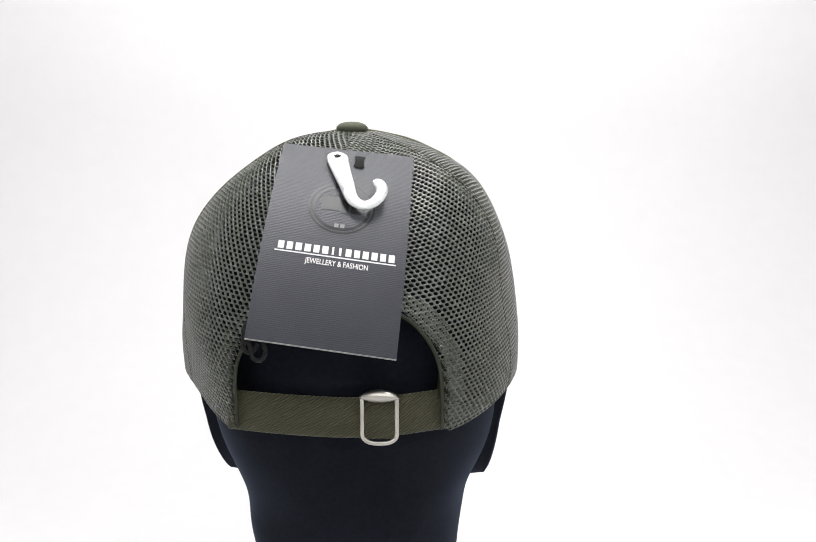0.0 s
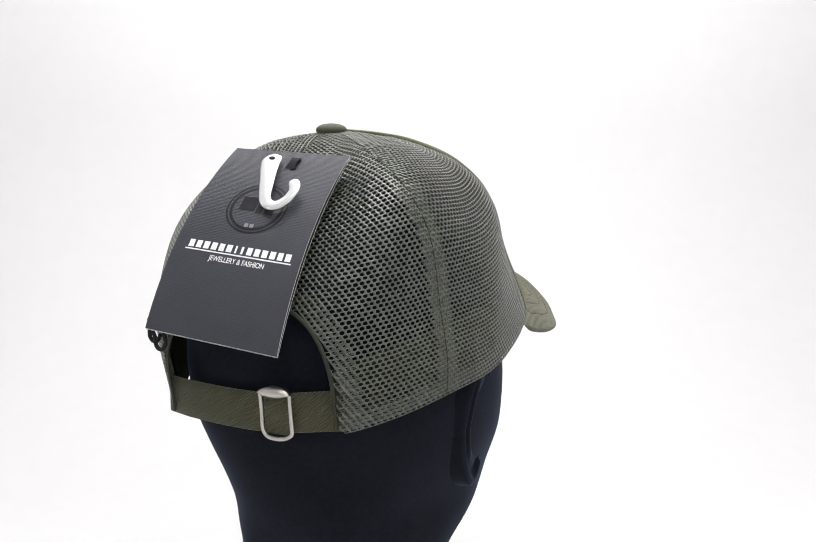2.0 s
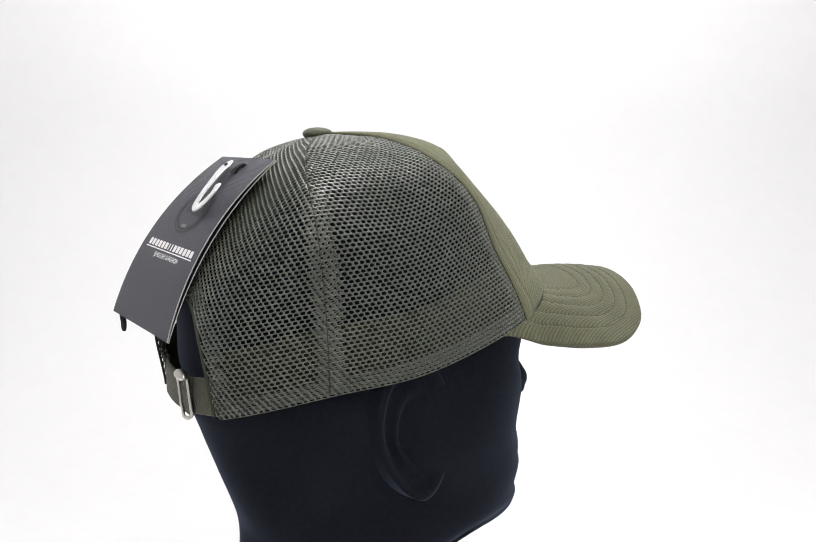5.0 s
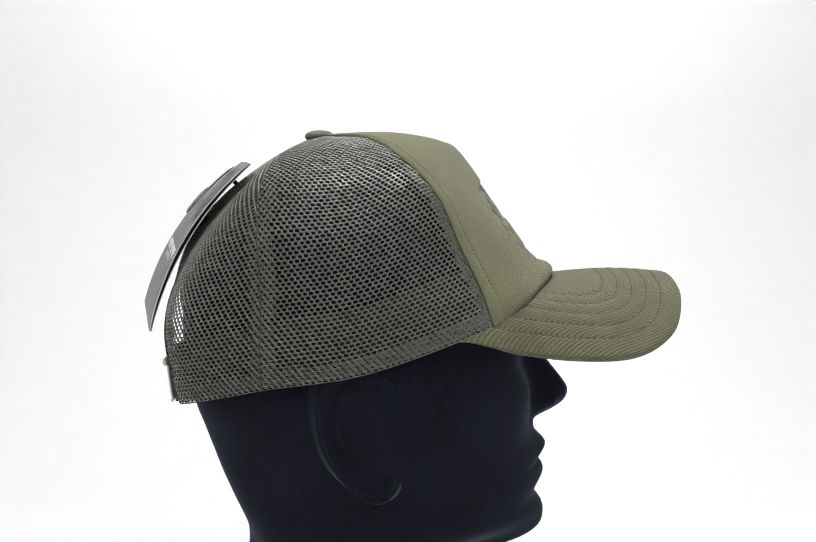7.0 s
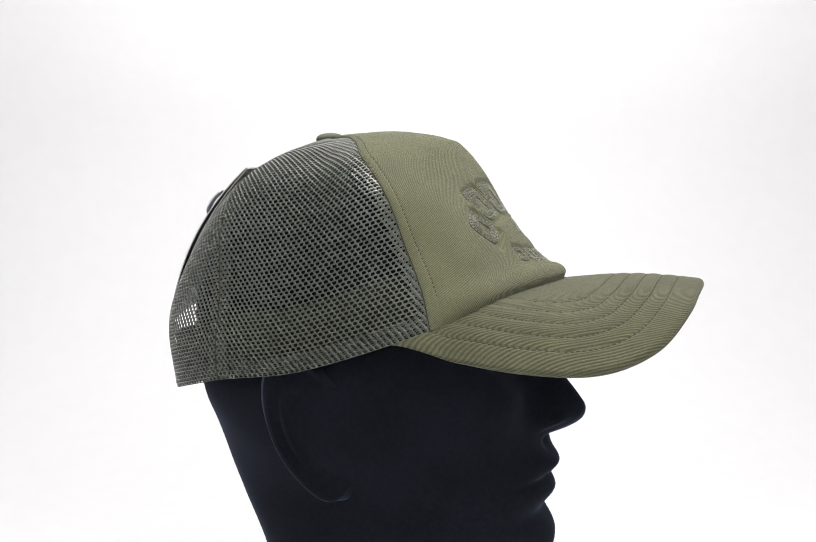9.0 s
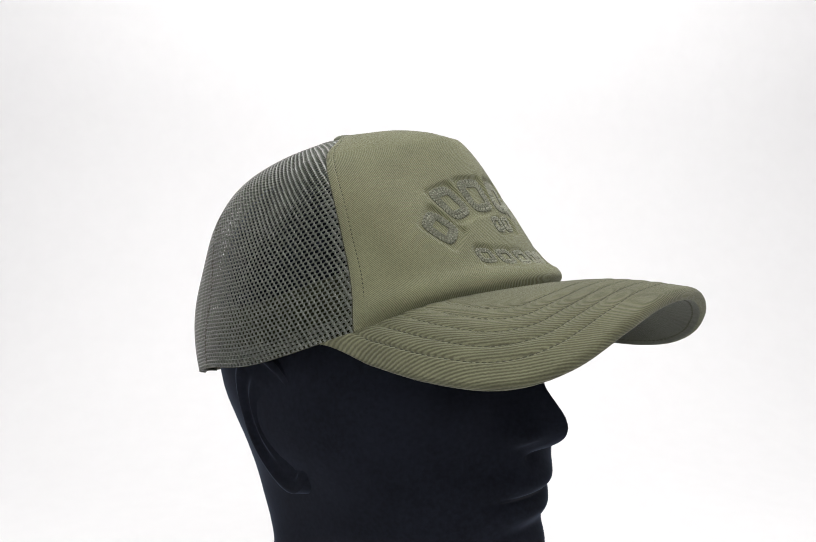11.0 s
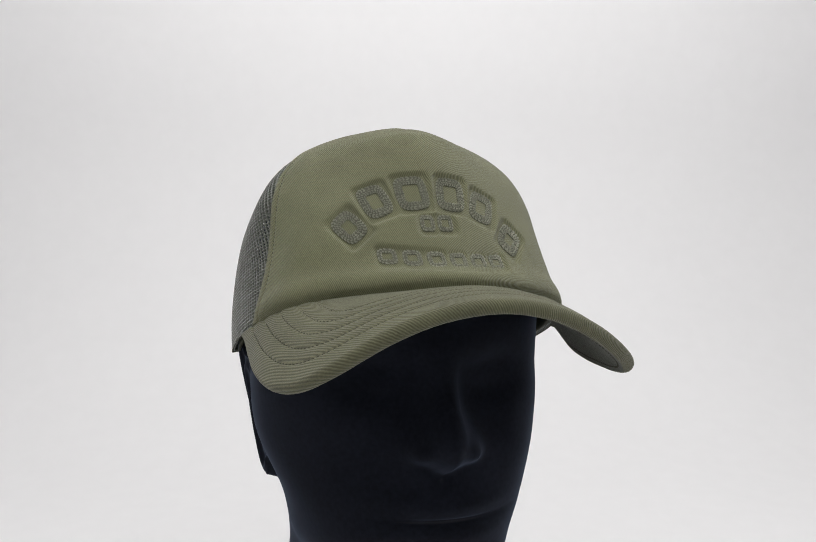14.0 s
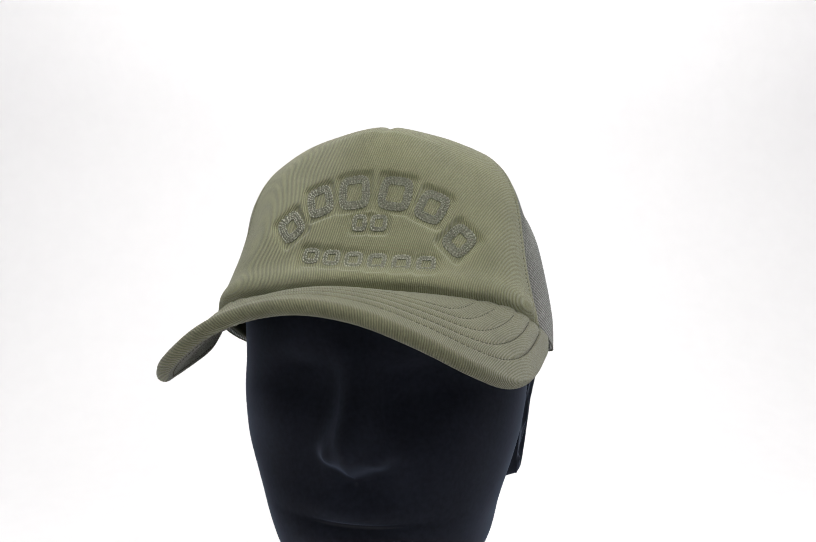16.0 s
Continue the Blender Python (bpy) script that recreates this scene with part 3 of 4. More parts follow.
def brim():
    nu, nv, na, thick = 181, 130, 9, 1.3
    u, v = np.meshgrid(np.linspace(-1, 1, nu), np.linspace(0, 1, nv), indexing="ij")
    top = brim_point(u, v)
    du = np.gradient(top, axis=0)
    dv = np.gradient(top, axis=1)
    nrm = np.cross(du, dv)
    nrm /= np.linalg.norm(nrm, axis=2)[..., None] + 1e-9
    if nrm[nu // 2, nv // 2, 2] < 0:
        nrm = -nrm
    out = dv[:, -1] / (np.linalg.norm(dv[:, -1], axis=1)[:, None] + 1e-9)
    t = thick * np.clip(np.sin(np.clip((1 - abs(u[:, :1])) / 0.2, 0, 1) * math.pi / 2), 0.12, 1)
    line = top[:, -1]
    dist = np.stack([np.linalg.norm(line[None, :, :] - top[:, k][:, None, :], axis=2).min(1) for k in range(nv)], 1)
    groove = sum(np.exp(-((dist - r) / 0.13) ** 2) for r in ROWS_D) * 0.1
    puff = 0.03 * np.sin((dist - ROWS_D[0]) / 1.7 * 2 * math.pi - math.pi / 2) * ((dist > ROWS_D[0]) & (dist < ROWS_D[-1]))
    taper = np.clip((1 - abs(u)) / 0.1, 0, 1)
    upper = top + nrm * ((puff - groove) * taper)[..., None] 
    lower = top - nrm * t[..., None]
    arc = []
    for k in range(1, na):
        a = math.pi * k / na
        cenp = top[:, -1] - nrm[:, -1] * t / 2
        arc.append(cenp + nrm[:, -1] * (t / 2 * math.cos(a)) + out * (t / 2 * math.sin(a)))
    arc = np.stack(arc, 1)
    allv = np.concatenate([upper, arc, lower[:, ::-1]], 1)
    m = allv.shape[1]
    length = np.concatenate([np.zeros((nu, 1)), np.cumsum(np.linalg.norm(np.diff(allv, axis=1), axis=2), 1)], 1)
    past = np.maximum(length - length[:, nv - 1:nv], 0)
    uv = np.stack([allv[..., 0] * U, allv[..., 1] * U], -1)
    heading = out[:, :2] / (np.linalg.norm(out[:, :2], axis=1)[:, None] + 1e-9)
    uv = np.where(past[..., None] > 0, (top[:, -1:, :2] + heading[:, None, :] * past[..., None]) * U, uv)
    ob = part("brim", allv.reshape(-1, 3), grid_faces(nu, m, False, True), twill_brim, cap, "curved olive twill brim", uv.reshape(-1, 2))
    ob.data.materials.append(brim_underside)
    ob.data.polygons.foreach_set("material_index", np.tile((np.arange(m) >= nv + na - 2) & (np.arange(m) < m - 1), nu - 1).astype(np.int32))
    # stitches: short dashes in the rows, on the face and just under the edge
    verts, faces = [], []

    def dash(p, q, n, r=0.055):
        a = (q - p) / (np.linalg.norm(q - p) + 1e-9)
        b = np.cross(a, n)
        base = len(verts)
        for c, lift, half in ((p, 0.0, 0.6), (p * 0.7 + q * 0.3, 0.07, 1), (p * 0.3 + q * 0.7, 0.07, 1), (q, 0.0, 0.6)):
            verts.extend([c + b * r * half + n * (lift - 0.06), c + n * lift, c - b * r * half + n * (lift - 0.06)])
        for k in range(3):
            o = base + 3 * k
            faces.extend([(o, o + 3, o + 4, o + 1), (o + 1, o + 4, o + 5, o + 2)])

    for r in ROWS_D + (-1,):
        under = r < 0
        want = 0.5 if under else r
        pts, nns = [], []
        for k in range(nu):
            far = dist[k, ::-1]                      # grows from the edge inwards
            if far.max() <= want + 0.15:
                continue
            j = nv - 1 - int(np.argmax(far >= want))
            face = lower if under else upper
            w = np.clip((dist[k, j] - want) / (dist[k, j] - dist[k, j + 1] + 1e-9), 0, 1)
            pts.append(face[k, j] * (1 - w) + face[k, j + 1] * w)
            nns.append(-nrm[k, j] if under else nrm[k, j])
        line, nn = np.array(pts), np.array(nns)
        line = line + nn * 0.02
        d = np.concatenate([[0], np.cumsum(np.linalg.norm(np.diff(line, axis=0), axis=1))])
        x = 0.6
        while x < d[-1] - 1.0:
            ends = [np.array([np.interp(y, d, line[:, k]) for k in range(3)]) for y in (x, x + 0.46)]
            dash(ends[0], ends[1], np.array([np.interp(x, d, nn[:, k]) for k in range(3)]), 0.10 if under else 0.065)
            x += 0.6
    tagged(part("brim_stitching", verts, faces, thread, cap, "rows of olive stitches round the brim"), kind="stuff")


brim()


# ---- strap and buckle at the back ----
def strap():
    keys = [(-10.2, -21.8, -17.5), (-6, -22.9, -17.6), (0, -23.4, -17.8), (4.3, -23.1, -17.8), (7.5, -22.6, -17.5), (10.6, -21.8, -17.2)]
    c = spline(keys, 90)
    half, th = 1.92, 0.16
    rows, uvs = [], []
    tan = np.gradient(c, axis=0)
    tan /= np.linalg.norm(tan, axis=1)[:, None]
    for i in range(90):
        n = np.cross(tan[i], (0, 0, 1.0))
        n /= np.linalg.norm(n)
        if n[1] > 0:
            n = -n
        w = np.cross(n, tan[i])
        w *= np.sign(w[2])
        ring = [(-half, 0), (-half + 0.12, th), (-half / 2, th + 0.03), (0, th + 0.04), (half / 2, th + 0.03), (half - 0.12, th), (half, 0), (half - 0.12, -th), (0, -th), (-half + 0.12, -th)]
        rows += [c[i] + w * a + n * b for a, b in ring]
        uvs += [(i * 0.22 * U, a * U) for a, b in ring]
    st = part("strap", rows, grid_faces(90, 10, False, True) + [tuple(range(10)), tuple(range(890, 900))[::-1]], twill_strap, cap, "olive woven closing strap", uvs)
    # the turned strap over the buckle's bar
    v, uvs = [], []
    for i in range(14):
        z = -15.7 - 4.1 * i / 13
        bow = 0.55 + 0.25 * math.sin(math.pi * i / 13)
        for k in range(9):
            x = 2.85 + 3.0 * k / 8
            v.append((x, -22.95 - 0.2 * (1 - i / 13) - bow * 0.8 - 0.06 * math.sin(math.pi * k / 8), z))
            uvs.append((x * U, z * U))
    n = len(v)
    v += [(x, y + 0.3, z) for x, y, z in v]
    f = grid_faces(14, 9) + [q[::-1] for q in grid_faces(14, 9, start=n)]
    part("strap_loop", v, f, twill_strap, st, "strap turned over the buckle bar", uvs + uvs)
    # buckle: thin upright sides, a domed top plate, a bowed foot
    cx, w0 = 4.35, 1.6
    side_top, side_low = -15.75, -19.7
    bk = None

    def bar(name, pts, r, flat, parent, label=""):
        vv, ff = tube(np.array(pts), r, 10, flat=flat, up=(0, -1.0, 0))
        return part(name, vv, ff, steel, parent, label)

    frame_keys = [(cx - w0, -24.1, side_top), (cx - w0, -23.85, -17.4), (cx - w0, -23.7, -19), (cx - w0 + 0.05, -23.55, side_low + 0.1), (cx - w0 + 0.25, -23.55, side_low - 0.15),
                  (cx - 0.9, -23.65, side_low - 0.38), (cx, -23.7, side_low - 0.46), (cx + 0.9, -23.6, side_low - 0.38), (cx + w0 - 0.25, -23.45, side_low - 0.15),
                  (cx + w0 - 0.05, -23.4, side_low + 0.1), (cx + w0, -23.5, -19), (cx + w0, -23.7, -17.4), (cx + w0, -23.9, side_top)]
    bk = bar("buckle", spline(frame_keys, 70), 0.21, 0.8, cap, "brushed nickel slider buckle")
    v = []
    for i in range(9):
        a = i / 8
        for k in range(13):
            x = -1 + k / 6
            dome = max(0.0, 1 - x * x)
            low, top = side_top - 0.08 - 0.36 * dome, side_top + 0.10 + 0.62 * dome ** 0.8
            v.append((cx + x * (w0 + 0.2), -24.2 - 0.5 * math.sin(math.pi * (0.08 + 0.84 * a)) * (0.35 + 0.65 * dome), low + (top - low) * a))
    n = len(v)
    v += [(x, -23.9, z) for x, y, z in v]
    f = grid_faces(9, 13) + [q[::-1] for q in grid_faces(9, 13, start=n)]
    rim = list(range(13)) + [13 * i + 12 for i in range(1, 9)] + list(range(8 * 13 + 11, 8 * 13 - 1, -1)) + [13 * i for i in range(7, 0, -1)]
    f += [(rim[k], rim[(k + 1) % len(rim)], rim[(k + 1) % len(rim)] + n, rim[k] + n) for k in range(len(rim))]
    part("top_plate", v, f, steel, bk, "domed nickel plate")


strap()

# ---- the hang tag ----
tag = thing("hang_tag", H - 12 * U, "charcoal card hang tag with white print and plastic hook", "hang tag")
TL, TR, BR, BL = (np.array(p, float) for p in ((-5.8, -16.4, 8.3), (7.1, -14.8, 7.1), (6.0, -25.9, -11.9), (-7.0, -28.65, -9.7)))
TAG_W, TAG_H = 12.9, 22.4


def tag_at(a, b, off=0.0):
    """a 0..1 across as one reads it, b 0..1 from the top down; off: out of the printed face."""
    a, b = np.asarray(a, float)[..., None], np.asarray(b, float)[..., None]
    p = TL * (1 - a) * (1 - b) + TR * a * (1 - b) + BR * a * b + BL * (1 - a) * b
    n = np.cross(BL - TL, TR - TL)
    n = n / np.linalg.norm(n)
    if n[1] > 0:
        n = -n
    return p + n * (1.9 * 4 * b * (1 - b) + np.asarray(off)[..., None] if np.ndim(off) else 1.9 * 4 * b * (1 - b) + off)


def tag_sheet(name, off0, off1, mat, label, lift):
    n, m = 12, 40
    a, b = np.meshgrid(np.linspace(0, 1, n), np.linspace(0, 1, m), indexing="ij")
    front = tag_at(a, b, off0 + lift(b))
    back = tag_at(a, b, off1 + lift(b))
    v = np.concatenate([front.reshape(-1, 3), back.reshape(-1, 3)])
    uv = np.stack([a * TAG_W * U, b * TAG_H * U], -1).reshape(-1, 2)
    f = grid_faces(n, m) + [q[::-1] for q in grid_faces(n, m, start=n * m)]
    rim = [i * m for i in range(n)] + [(n - 1) * m + j for j in range(1, m)] + [i * m + m - 1 for i in range(n - 2, -1, -1)] + [j for j in range(m - 2, 0, -1)]
    wall = [(rim[k], rim[(k + 1) % len(rim)], rim[(k + 1) % len(rim)] + n * m, rim[k] + n * m) for k in range(len(rim))]
    ob = part(name, v, f + wall, mat, tag, label, np.concatenate([uv, uv]), smooth=False)
    ob.data.materials.append(card_edge)
    for p in list(ob.data.polygons)[len(f):]:
        p.material_index = 1
    return ob


tag_sheet("front_card", 0.0, -0.14, cardboard, "charcoal ribbed card with pale cut edges", lambda b: 0.0 * b)
tag_sheet("back_card", -0.2, -0.3, cardboard, "second charcoal card behind", lambda b: -0.3 * 4 * b * (1 - b))


def tag_shape(name, outline_rows, mat, label="", off=0.05, parent=None):
    """A flat print on the tag from rows of (a, b) points, as a strip."""
    rows = np.array(outline_rows, float)
    n, m = rows.shape[:2]
    v = np.concatenate([tag_at(rows[..., 0], rows[..., 1], off).reshape(-1, 3), tag_at(rows[..., 0], rows[..., 1], off - 0.025 if off < 0.1 else off - 0.1).reshape(-1, 3)])
    part(name, v, grid_faces(n, m) + [q[::-1] for q in grid_faces(n, m, start=n * m)], mat, parent or tag, label, smooth=False)


def tag_print():
    def bar(name, x0, x1, y0, y1, mat, label=""):
        a = np.linspace(x0, x1, 4)
        tag_shape(name, [[(x, y0) for x in a], [(x, y1) for x in a]], mat, label, 0.03)

    # plain bars where the trade name stands, thinner in the middle
    widths = [1.0, 1.0, 1.05, 1.05, 1.0, 1.05, 0.75, 0.95, 1.0, 1.0, 1.05, 1.05, 1.0, 1.05]
    x, total = 0.103, sum(widths)
    for k, w in enumerate(widths):
        step = 0.825 * w / total
        thin = k in (6, 7)
        bar("print_bar", x + step * (0.34 if thin else 0.15), x + step * (0.66 if thin else 0.85), 0.579, 0.614, white_ink)
        x += step
    bar("underline", 0.095, 0.93, 0.621, 0.627, white_ink, "thin white printed rule")
    # the round mark: two gloss rings and a block
    ax, by, asp = 0.505, 0.375, TAG_W / TAG_H
    for r0, r1 in ((0.225, 0.24), (0.19, 0.212)):
        w = np.linspace(0, 2 * math.pi, 49)
        tag_shape("printed_ring", [[(ax + r * math.cos(t), by + r * math.sin(t) * asp) for t in w] for r in (r0, r1)], gloss_black, "gloss black printed ring", 0.02)
    bar("printed_block", ax - 0.14, ax - 0.01, by - 0.055, by + 0.02, gloss_black, "gloss black printed block")
    bar("printed_block", ax + 0.0, ax + 0.05, by - 0.045, by + 0.03, gloss_black, "gloss black printed block")
    bar("printed_block", ax + 0.07, ax + 0.14, by - 0.045, by + 0.03, gloss_black, "gloss black printed block")
    bar("printed_block", ax - 0.035, ax - 0.005, by + 0.088, by + 0.106, grey_ink, "small pale printed bar")
    bar("printed_block", ax + 0.008, ax + 0.038, by + 0.088, by + 0.106, grey_ink, "small pale printed bar")
    # the readable line
    cu = bpy.data.curves.new("lettering", "FONT")
    cu.body, cu.align_x, cu.size = "JEWELLERY & FASHION", "CENTER", 1.0
    cu.offset = 0.016
    tmp = bpy.data.objects.new("lettering_source", cu)
    scene.collection.objects.link(tmp)
    bpy.context.view_layer.update()
    me = bpy.data.meshes.new_from_object(tmp.evaluated_get(bpy.context.evaluated_depsgraph_get()))
    co = np.array([v.co[:2] for v in me.vertices])
    faces = [tuple(p.vertices) for p in me.polygons]
    bpy.data.objects.remove(tmp)
    wide = co[:, 0].max() - co[:, 0].min()
    k = 0.435 / wide
    a = 0.525 + co[:, 0] * k
    b = 0.664 - co[:, 1] * 0.024 / co[:, 1].max()
    part("lettering", tag_at(a, b, 0.03), faces, white_ink, tag, "white printed lettering", smooth=False)


tag_print()


def tag_hook():
    """Flat J hook of milky plastic: an eye, a tapering shank and a curled foot."""
    keys = [(0.415, 0.047, 1.04), (0.423, 0.102, 1.06), (0.468, 0.182, 0.90), (0.525, 0.275, 0.72), (0.560, 0.332, 0.62), (0.598, 0.363, 0.58), (0.655, 0.377, 0.56), (0.715, 0.366, 0.56), (0.760, 0.332, 0.56), (0.777, 0.288, 0.56), (0.752, 0.250, 0.56), (0.705, 0.236, 0.58)]
    c = spline(keys, 70)
    xy = np.stack([c[:, 0] * TAG_W, c[:, 1] * TAG_H], -1)
    tan = np.gradient(xy, axis=0)
    tan /= np.linalg.norm(tan, axis=1)[:, None]
    nor = np.stack([-tan[:, 1], tan[:, 0]], -1)
    run = np.concatenate([[0], np.cumsum(np.linalg.norm(np.diff(xy, axis=0), axis=1))])
    near = np.minimum(run, run[-1] - run) / c[:, 2]
    ends = np.sqrt(np.clip(1 - np.clip(1 - near, 0, 1) ** 2, 0.004, 1))
    v = []
    for i in range(70):
        h = c[i, 2] * ends[i]
        for e, o in ((-1, 0.86), (-0.85, 0.96), (0, 0.99), (0.85, 0.96), (1, 0.86), (0.85, 0.75), (0, 0.72), (-0.85, 0.75)):
            p = xy[i] + nor[i] * h * e
            v.append(tag_at(p[0] / TAG_W, p[1] / TAG_H, o - 0.4 + 1.8 * max(0.0, p[0] / TAG_W - 0.42)))
    hook = part("hook", v, grid_faces(70, 8, False, True) + [tuple(range(8)), tuple(range(552, 560))[::-1]], hook_white, tag, "milky white plastic hanging hook")
    ring = []
    for k in range(17):
        w = 2 * math.pi * k / 16
        ring.append((w, 0))
    rows = [[(0.42 + r * math.cos(w), 0.084 + r * math.sin(w) * 0.55 * TAG_W / TAG_H) for w, _ in ring] for r in (0.004, 0.028)]
    tag_shape("eye", rows, black_cord, "dark eye hole", 0.72, hook)


tag_hook()


def tag_cord():
    # black woven loop through the card's top, down to the cap; loose cord ends below a corner
    v = []
    for b in np.linspace(0.045, 0.125, 6):
        waist = 0.030 + 0.014 * abs((b - 0.085) / 0.04) ** 1.5
        for a in np.linspace(0.59 - waist, 0.59 + waist, 4):
            v.append(tag_at(a, b, 0.14 + 0.2 * math.sin((b - 0.045) / 0.08 * math.pi)))
    n = len(v)
    v += [p + np.array((0, 0.15, -0.1)) for p in v]
    part("cloth_loop", v, grid_faces(6, 4) + [q[::-1] for q in grid_faces(6, 4, start=n)], black_cord, tag, "black woven cloth loop")
    top = tag_at(0.5, 0.10, -0.2)
    inside = np.array((0.2, -16.4, 4.9))
    vv, ff = tube(spline([top, (top + inside) / 2 + np.array((0.3, -0.2, 0)), inside], 12), 0.28, 8)
    part("fastener", vv, ff, black_cord, tag, "black cord holding the tag to the cap")
    c0 = tag_at(0.06, 0.99, -0.5)
    keys = [tag_at(0.02, 0.90, -0.6), tag_at(-0.02, 0.96, -0.7), c0 + (-0.5, 0.3, -0.6), c0 + (-0.2, 0.3, -1.7), c0 + (0.5, 0.3, -1.9), c0 + (0.9, 0.3, -1.2), c0 + (0.7, 0.3, -0.2), tag_at(0.1, 0.92, -0.6)]
    vv, ff = tube(spline(keys, 60), 0.2, 8)
    part("cord", vv, ff, black_cord, tag, "looped black cord end")
    keys = [tag_at(-0.01, 0.93, -0.6), c0 + (-1.1, 0.3, -0.4), c0 + (-0.9, 0.4, -1.1), c0 + (-0.3, 0.4, -1.2), c0 + (0.2, 0.4, -0.5)]
    vv, ff = tube(spline(keys, 40), 0.2, 8)
    part("cord", vv, ff, black_cord, tag, "looped black cord end")


tag_cord()

# ---- the black display head ----
HEAD_TURN = radians(5.0)


def along(z, keys):
    zs, vs = zip(*sorted(keys))
    return np.interp(z, zs, vs)


def smooth1(a, k):
    for _ in range(k):
        a = np.concatenate([a[:1], (a[:-2] + 2 * a[1:-1] + a[2:]) / 4, a[-1:]])
    return a


def keep_under(X, Y, Z):
    """Draws the skull in so that it stays a finger's breadth inside the cap."""
    c, s = math.cos(HEAD_TURN - PSI), math.sin(HEAD_TURN - PSI)
    pts = CAP.reshape(-1, 3)
    for i in range(len(Z)):
        z = Z[i, 0]
        if z < -19:
            continue
        zz = min(z + 0.5, 9.6)
        m = np.abs(pts[:, 2] - zz) < 0.35
        px, py = pts[m, 0], pts[m, 1] + 3
        ang = np.arctan2(py, px)
        order = np.argsort(ang)
        ang, rad = ang[order], np.hypot(px, py)[order]
        x, y = X[i] * c + Y[i] * s, -X[i] * s + Y[i] * c + 3
        a, r = np.arctan2(y, x), np.hypot(x, y)
        lim = np.interp(a, ang, rad, period=2 * math.pi) - (1.3 if z < -7 else 1.7)
        lim = np.where(np.sin(a) > 0.2, lim + max(0.0, -6 - z) * 0.8, lim)
        k = np.minimum(1, np.maximum(lim, 0.2) / np.maximum(r, 1e-6))
        x, y = x * k, y * k - 3
        X[i], Y[i] = x * c - y * s, x * s + y * c


HEAD_SWELL = [-1.73, 0.2, -0.21, 0.24, 0.22, -0.45, -0.06, 0.07, -0.07, 0.11, -1.75, 0.3, 0.09, 0.81, 0.73, 0.08, 0.11, -0.14, 0.41, -0.03, 0.66, -0.34, -0.18, 0.14, -0.16, -1.92, 0.18, 0.27, 0.32, 0.02, -0.56, 0.11, -0.13, -0.27, -0.02, -1.73, -0.03, 0.42, 0.07, 0.22, -1.22, 0.13, 0.01, 0.19, -0.05]


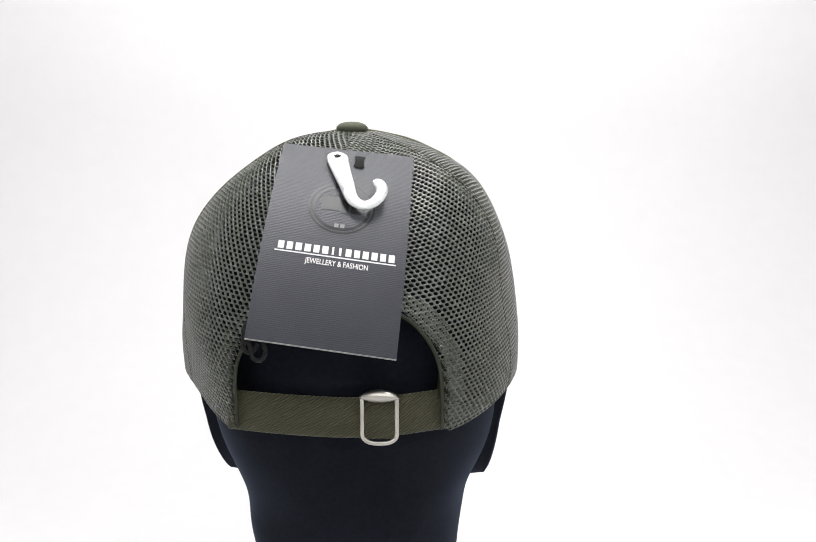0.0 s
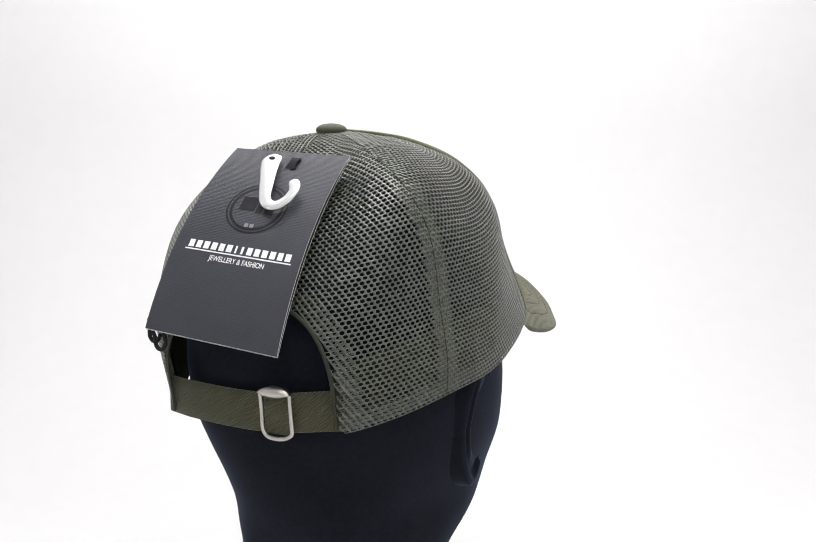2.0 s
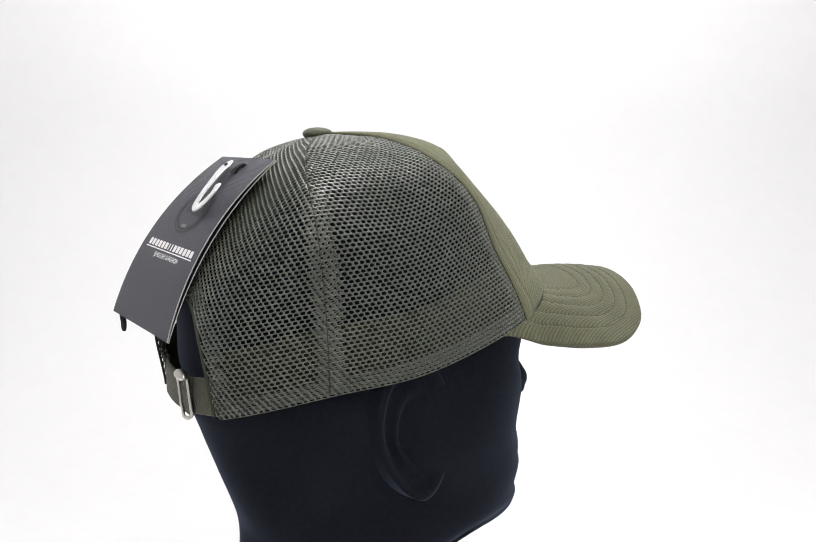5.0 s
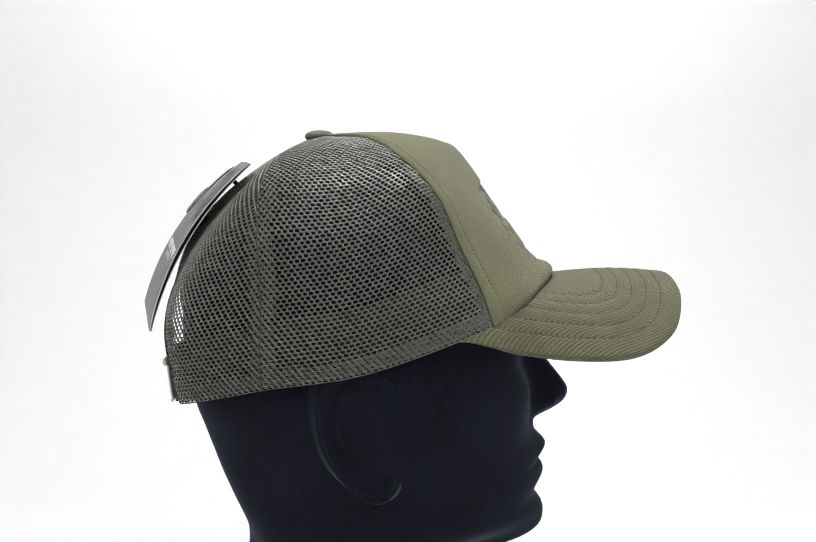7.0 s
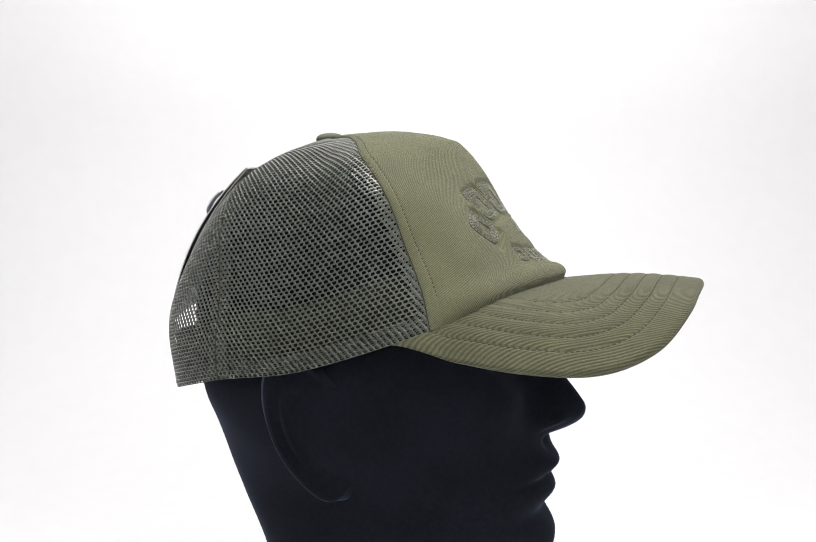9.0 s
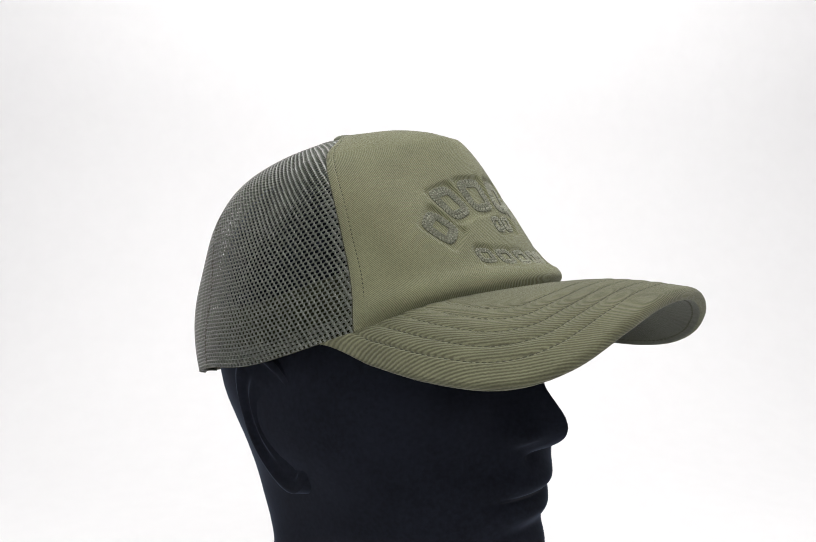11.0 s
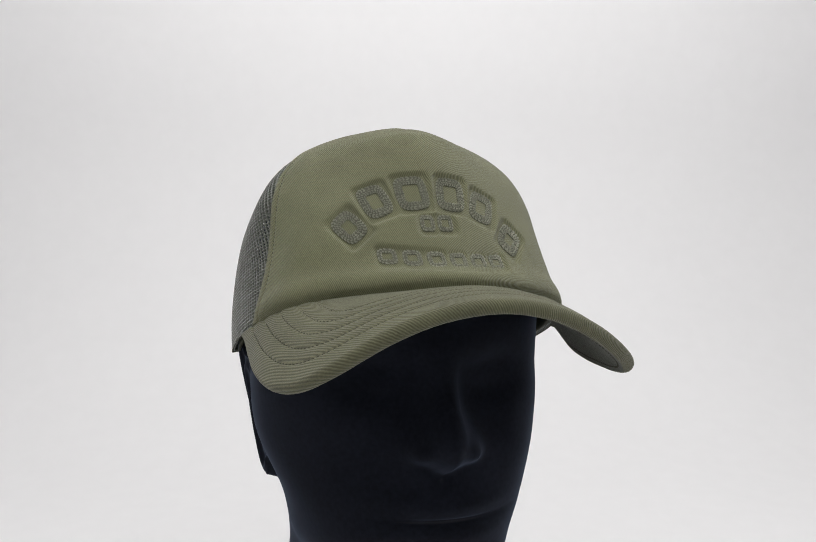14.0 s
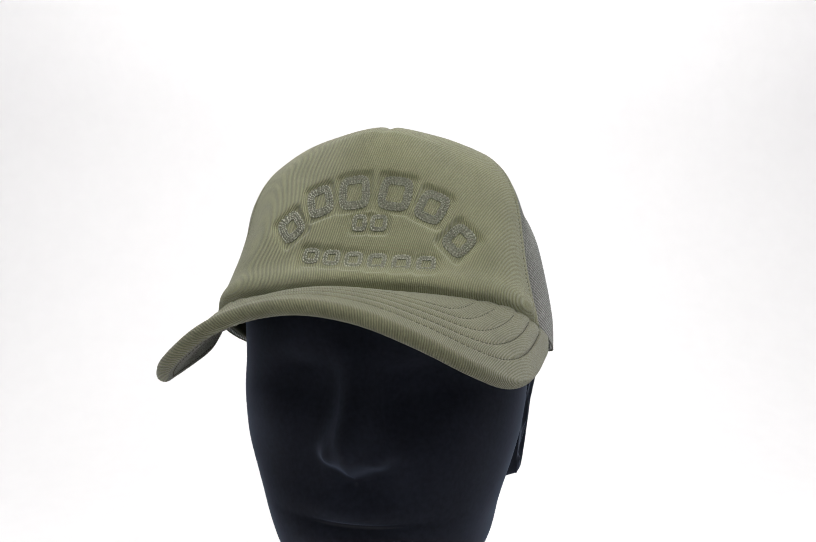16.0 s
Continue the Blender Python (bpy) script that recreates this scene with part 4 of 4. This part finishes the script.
def display_head():
    base = -H / U
    nz, na = 260, 144
    z = np.concatenate([np.linspace(base, -46, 30), np.linspace(-45.6, -5, 180), np.linspace(-4.7, 9.2, 50)])
    front = along(z, [(base, 11), (-56, 9.5), (-47, 8.5), (-43, 9), (-41.2, 12), (-40.2, 16.3), (-39.2, 19.5), (-37.8, 21.3), (-35.6, 21.8), (-33.4, 20.9), (-30, 21.1), (-25, 20.6), (-20, 19.8), (-16, 19.4), (-12, 20.2), (-8, 20.0), (-4, 18.4), (0, 15.4), (4, 12), (6.5, 9), (8, 6), (9, 2), (9.2, -1)])
    back = along(z, [(base, -15.5), (-56, -13.6), (-46, -13.4), (-39.5, -14.9), (-35.4, -16.4), (-30.7, -18.3), (-24.8, -20.8), (-21.2, -22.1), (-15, -23), (-8, -22.7), (-2, -20.6), (3, -17.2), (6.5, -13), (8, -10.5), (9, -7.5), (9.2, -6)])
    half = along(z, [(base, 15), (-56, 12.2), (-46, 11.6), (-40, 12.2), (-36, 12.8), (-32, 13.4), (-28, 14.25), (-22, 15.1), (-16, 16.05), (-10, 16.9), (-5, 16.6), (-1, 15.8), (3, 14.2), (6, 11.5), (7.8, 8), (8.8, 3.8), (9.2, 1)])
    front, back, half = smooth1(front, 12), smooth1(back, 8), smooth1(half, 10)
    n = along(z, [(base, 2.0), (-46, 2.0), (-40, 2.1), (-20, 2.35), (0, 2.2), (8, 2.0)])
    ang = np.linspace(0, 2 * math.pi, na, endpoint=False)
    ca, sa = np.cos(ang), np.sin(ang)
    X = half[:, None] * np.sign(ca) * abs(ca) ** (2 / n[:, None])
    mid, ry = (front + back) / 2, (front - back) / 2
    # jaw narrows towards the front, so the widest place lies behind the middle
    Y = mid[:, None] + ry[:, None] * np.sign(sa) * abs(sa) ** (2 / n[:, None])
    Z = np.repeat(z[:, None], na, 1)
    jaw = along(z, [(base, 0), (-44, 0), (-40, 0.36), (-34, 0.33), (-26, 0.20), (-18, 0.10), (-8, 0.05), (8, 0)])
    X = X * (1 - jaw[:, None] * np.clip(sa, 0, 1) ** 1.5)
    fw = np.clip(sa, 0, 1) ** 0.5
    g = lambda x, w: np.exp(-(x / w) ** 2)
    nose = along(z, [(-24.6, 0), (-23.7, 2.4), (-22.3, 4.9), (-20.7, 5.7), (-18.7, 4.6), (-17, 3.3), (-14, 1.6), (-11.5, 0.3), (-9, 0)])
    nose = smooth1(nose, 8)
    nw = along(z, [(-25, 3.6), (-22.5, 3.4), (-20.7, 2.8), (-18, 1.9), (-14, 1.6), (-10, 2.4)])
    Y = Y + fw * (np.interp(Z - 0.42 * np.minimum(abs(X), 3.6), z, nose) * g(X, nw[:, None]))
    Y = Y + fw * 1.7 * g(abs(X) - 2.9, 1.1) * g(Z + 22.1, 1.3)                       # wings of the nose
    Y = Y - fw * 2.2 * g(abs(X) - 6.4, 3.4) * g(Z + 15.2, 2.4)                      # eye hollows
    Y = Y + fw * 0.8 * g(abs(X) - 6.2, 2.4) * g(Z + 15.6, 1.2)                      # lids
    lip = g(X, 5.2) 
    Y = Y + fw * lip * (1.5 * g(Z + 27.6, 1.25) + 1.0 * g(Z + 30.7, 1.2) - 0.7 * g(Z + 29.2, 0.35) - 0.5 * g(Z + 33.2, 1.0))
    Y = Y + fw * 0.7 * g(abs(X) - 9.5, 3.0) * g(Z + 21.5, 3.5)                       # cheekbones
    Y = Y - fw * 0.5 * g(X, 0.8) * g(Z + 25.2, 1.0)
    X = X + 0.22
    lean = [np.ones(na)] + [np.cos(k * ang) for k in range(1, 5)] + [np.sin(k * ang) for k in range(1, 5)]
    level = [np.exp(-((z - c) / 5.0) ** 2) for c in (-42, -36, -30, -24, -18)]
    warp = sum(c * b[:, None] * a[None, :] for c, (a, b) in zip(HEAD_SWELL, ((a, b) for a in lean for b in level)))
    X, Y = X + warp * ca, Y + warp * sa
    keep_under(X, Y, Z)
    v = [tuple(p) for p in np.stack([X, Y, Z], -1).reshape(-1, 3)]
    f = grid_faces(nz, na, False, True)
    f += [tuple(range(na))[::-1], tuple(range((nz - 1) * na, nz * na))]
    # ears: a bowl with a rolled rim, leaning out towards the back
    for side in (1, -1):
        start = len(v)
        nr, nt = 34, 84
        for i in range(nr):
            r = i / (nr - 3) if i < nr - 2 else 1.0
            for k in range(nt):
                w = 2 * math.pi * k / nt
                narrow = 1 - 0.25 * max(0, -math.sin(w)) ** 2
                y = 4.9 * r * math.cos(w) * narrow
                zz = 8.2 * r * math.sin(w)
                yy, ze = -2.6 + y * 0.97 - zz * 0.22, -21.6 + zz + y * 0.1
                skin = 14.6 + 0.12 * (ze + 22)
                out = skin + 0.75 + 0.8 * (0.5 - 0.5 * math.cos(w) * r) + 0.10 * (ze + 22) * (ze > -22)
                out += 0.42 * math.exp(-((r - 0.9) / 0.075) ** 2) * (1.0 if math.cos(w) < 0.6 else 0.3) - 0.15 * math.exp(-((r - 0.75) / 0.1) ** 2)
                out += 0.45 * math.exp(-((r - 0.56) / 0.08) ** 2) * max(0.0, -math.cos(w + 0.35)) ** 0.6
                out += 0.6 * math.exp(-((r - 0.30) / 0.08) ** 2) * max(0.0, math.cos(w + 0.5)) ** 2
                if i == nr - 2:
                    out -= 0.15
                if i == nr - 1:
                    wide = 1.9 if math.cos(w) > 0 else 1.65
                    out, yy, ze = skin - 2.6, -2.6 + (yy + 2.6) * wide, -21.6 + (ze + 21.6) * 1.08
                v.append((0.45 + side * (out + (0.8 if side < 0 else 0.1)), yy, ze))
        f += [q if side > 0 else q[::-1] for q in grid_faces(nr, nt, False, True, start)]
    p = world_of(np.array(v), HEAD_TURN)
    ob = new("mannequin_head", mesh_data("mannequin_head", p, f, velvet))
    return tagged(ob, "matt black velvet display head wearing the cap", "mannequin head")


head = display_head()


# ---- the turn: about twelve degrees a second, seen from above clockwise ----
def motions():
    turn = [(0.0, 0.0), (0.5, 5.86), (1.0, 11.83), (1.5, 17.89), (2.0, 23.85), (2.5, 29.71), (3.0, 35.45), (3.5, 41.06), (4.0, 46.62), (6.5, 73.9), (7.0, 79.76), (7.5, 85.67), (8.0, 91.62), (8.5, 97.56), (9.0, 103.47), (11.5, 132.17), (12.0, 137.86), (12.5, 143.61), (13.0, 149.48), (13.5, 155.53), (14.0, 161.64), (14.5, 167.74), (15.0, 173.77), (15.5, 179.76), (16.0, 185.69)]
    for ob in (head, cap, tag):
        z = ob.location.z
        walk(ob, [(t, pose(0, 0, z, 0, 0, -a)) for t, a in turn])


motions()
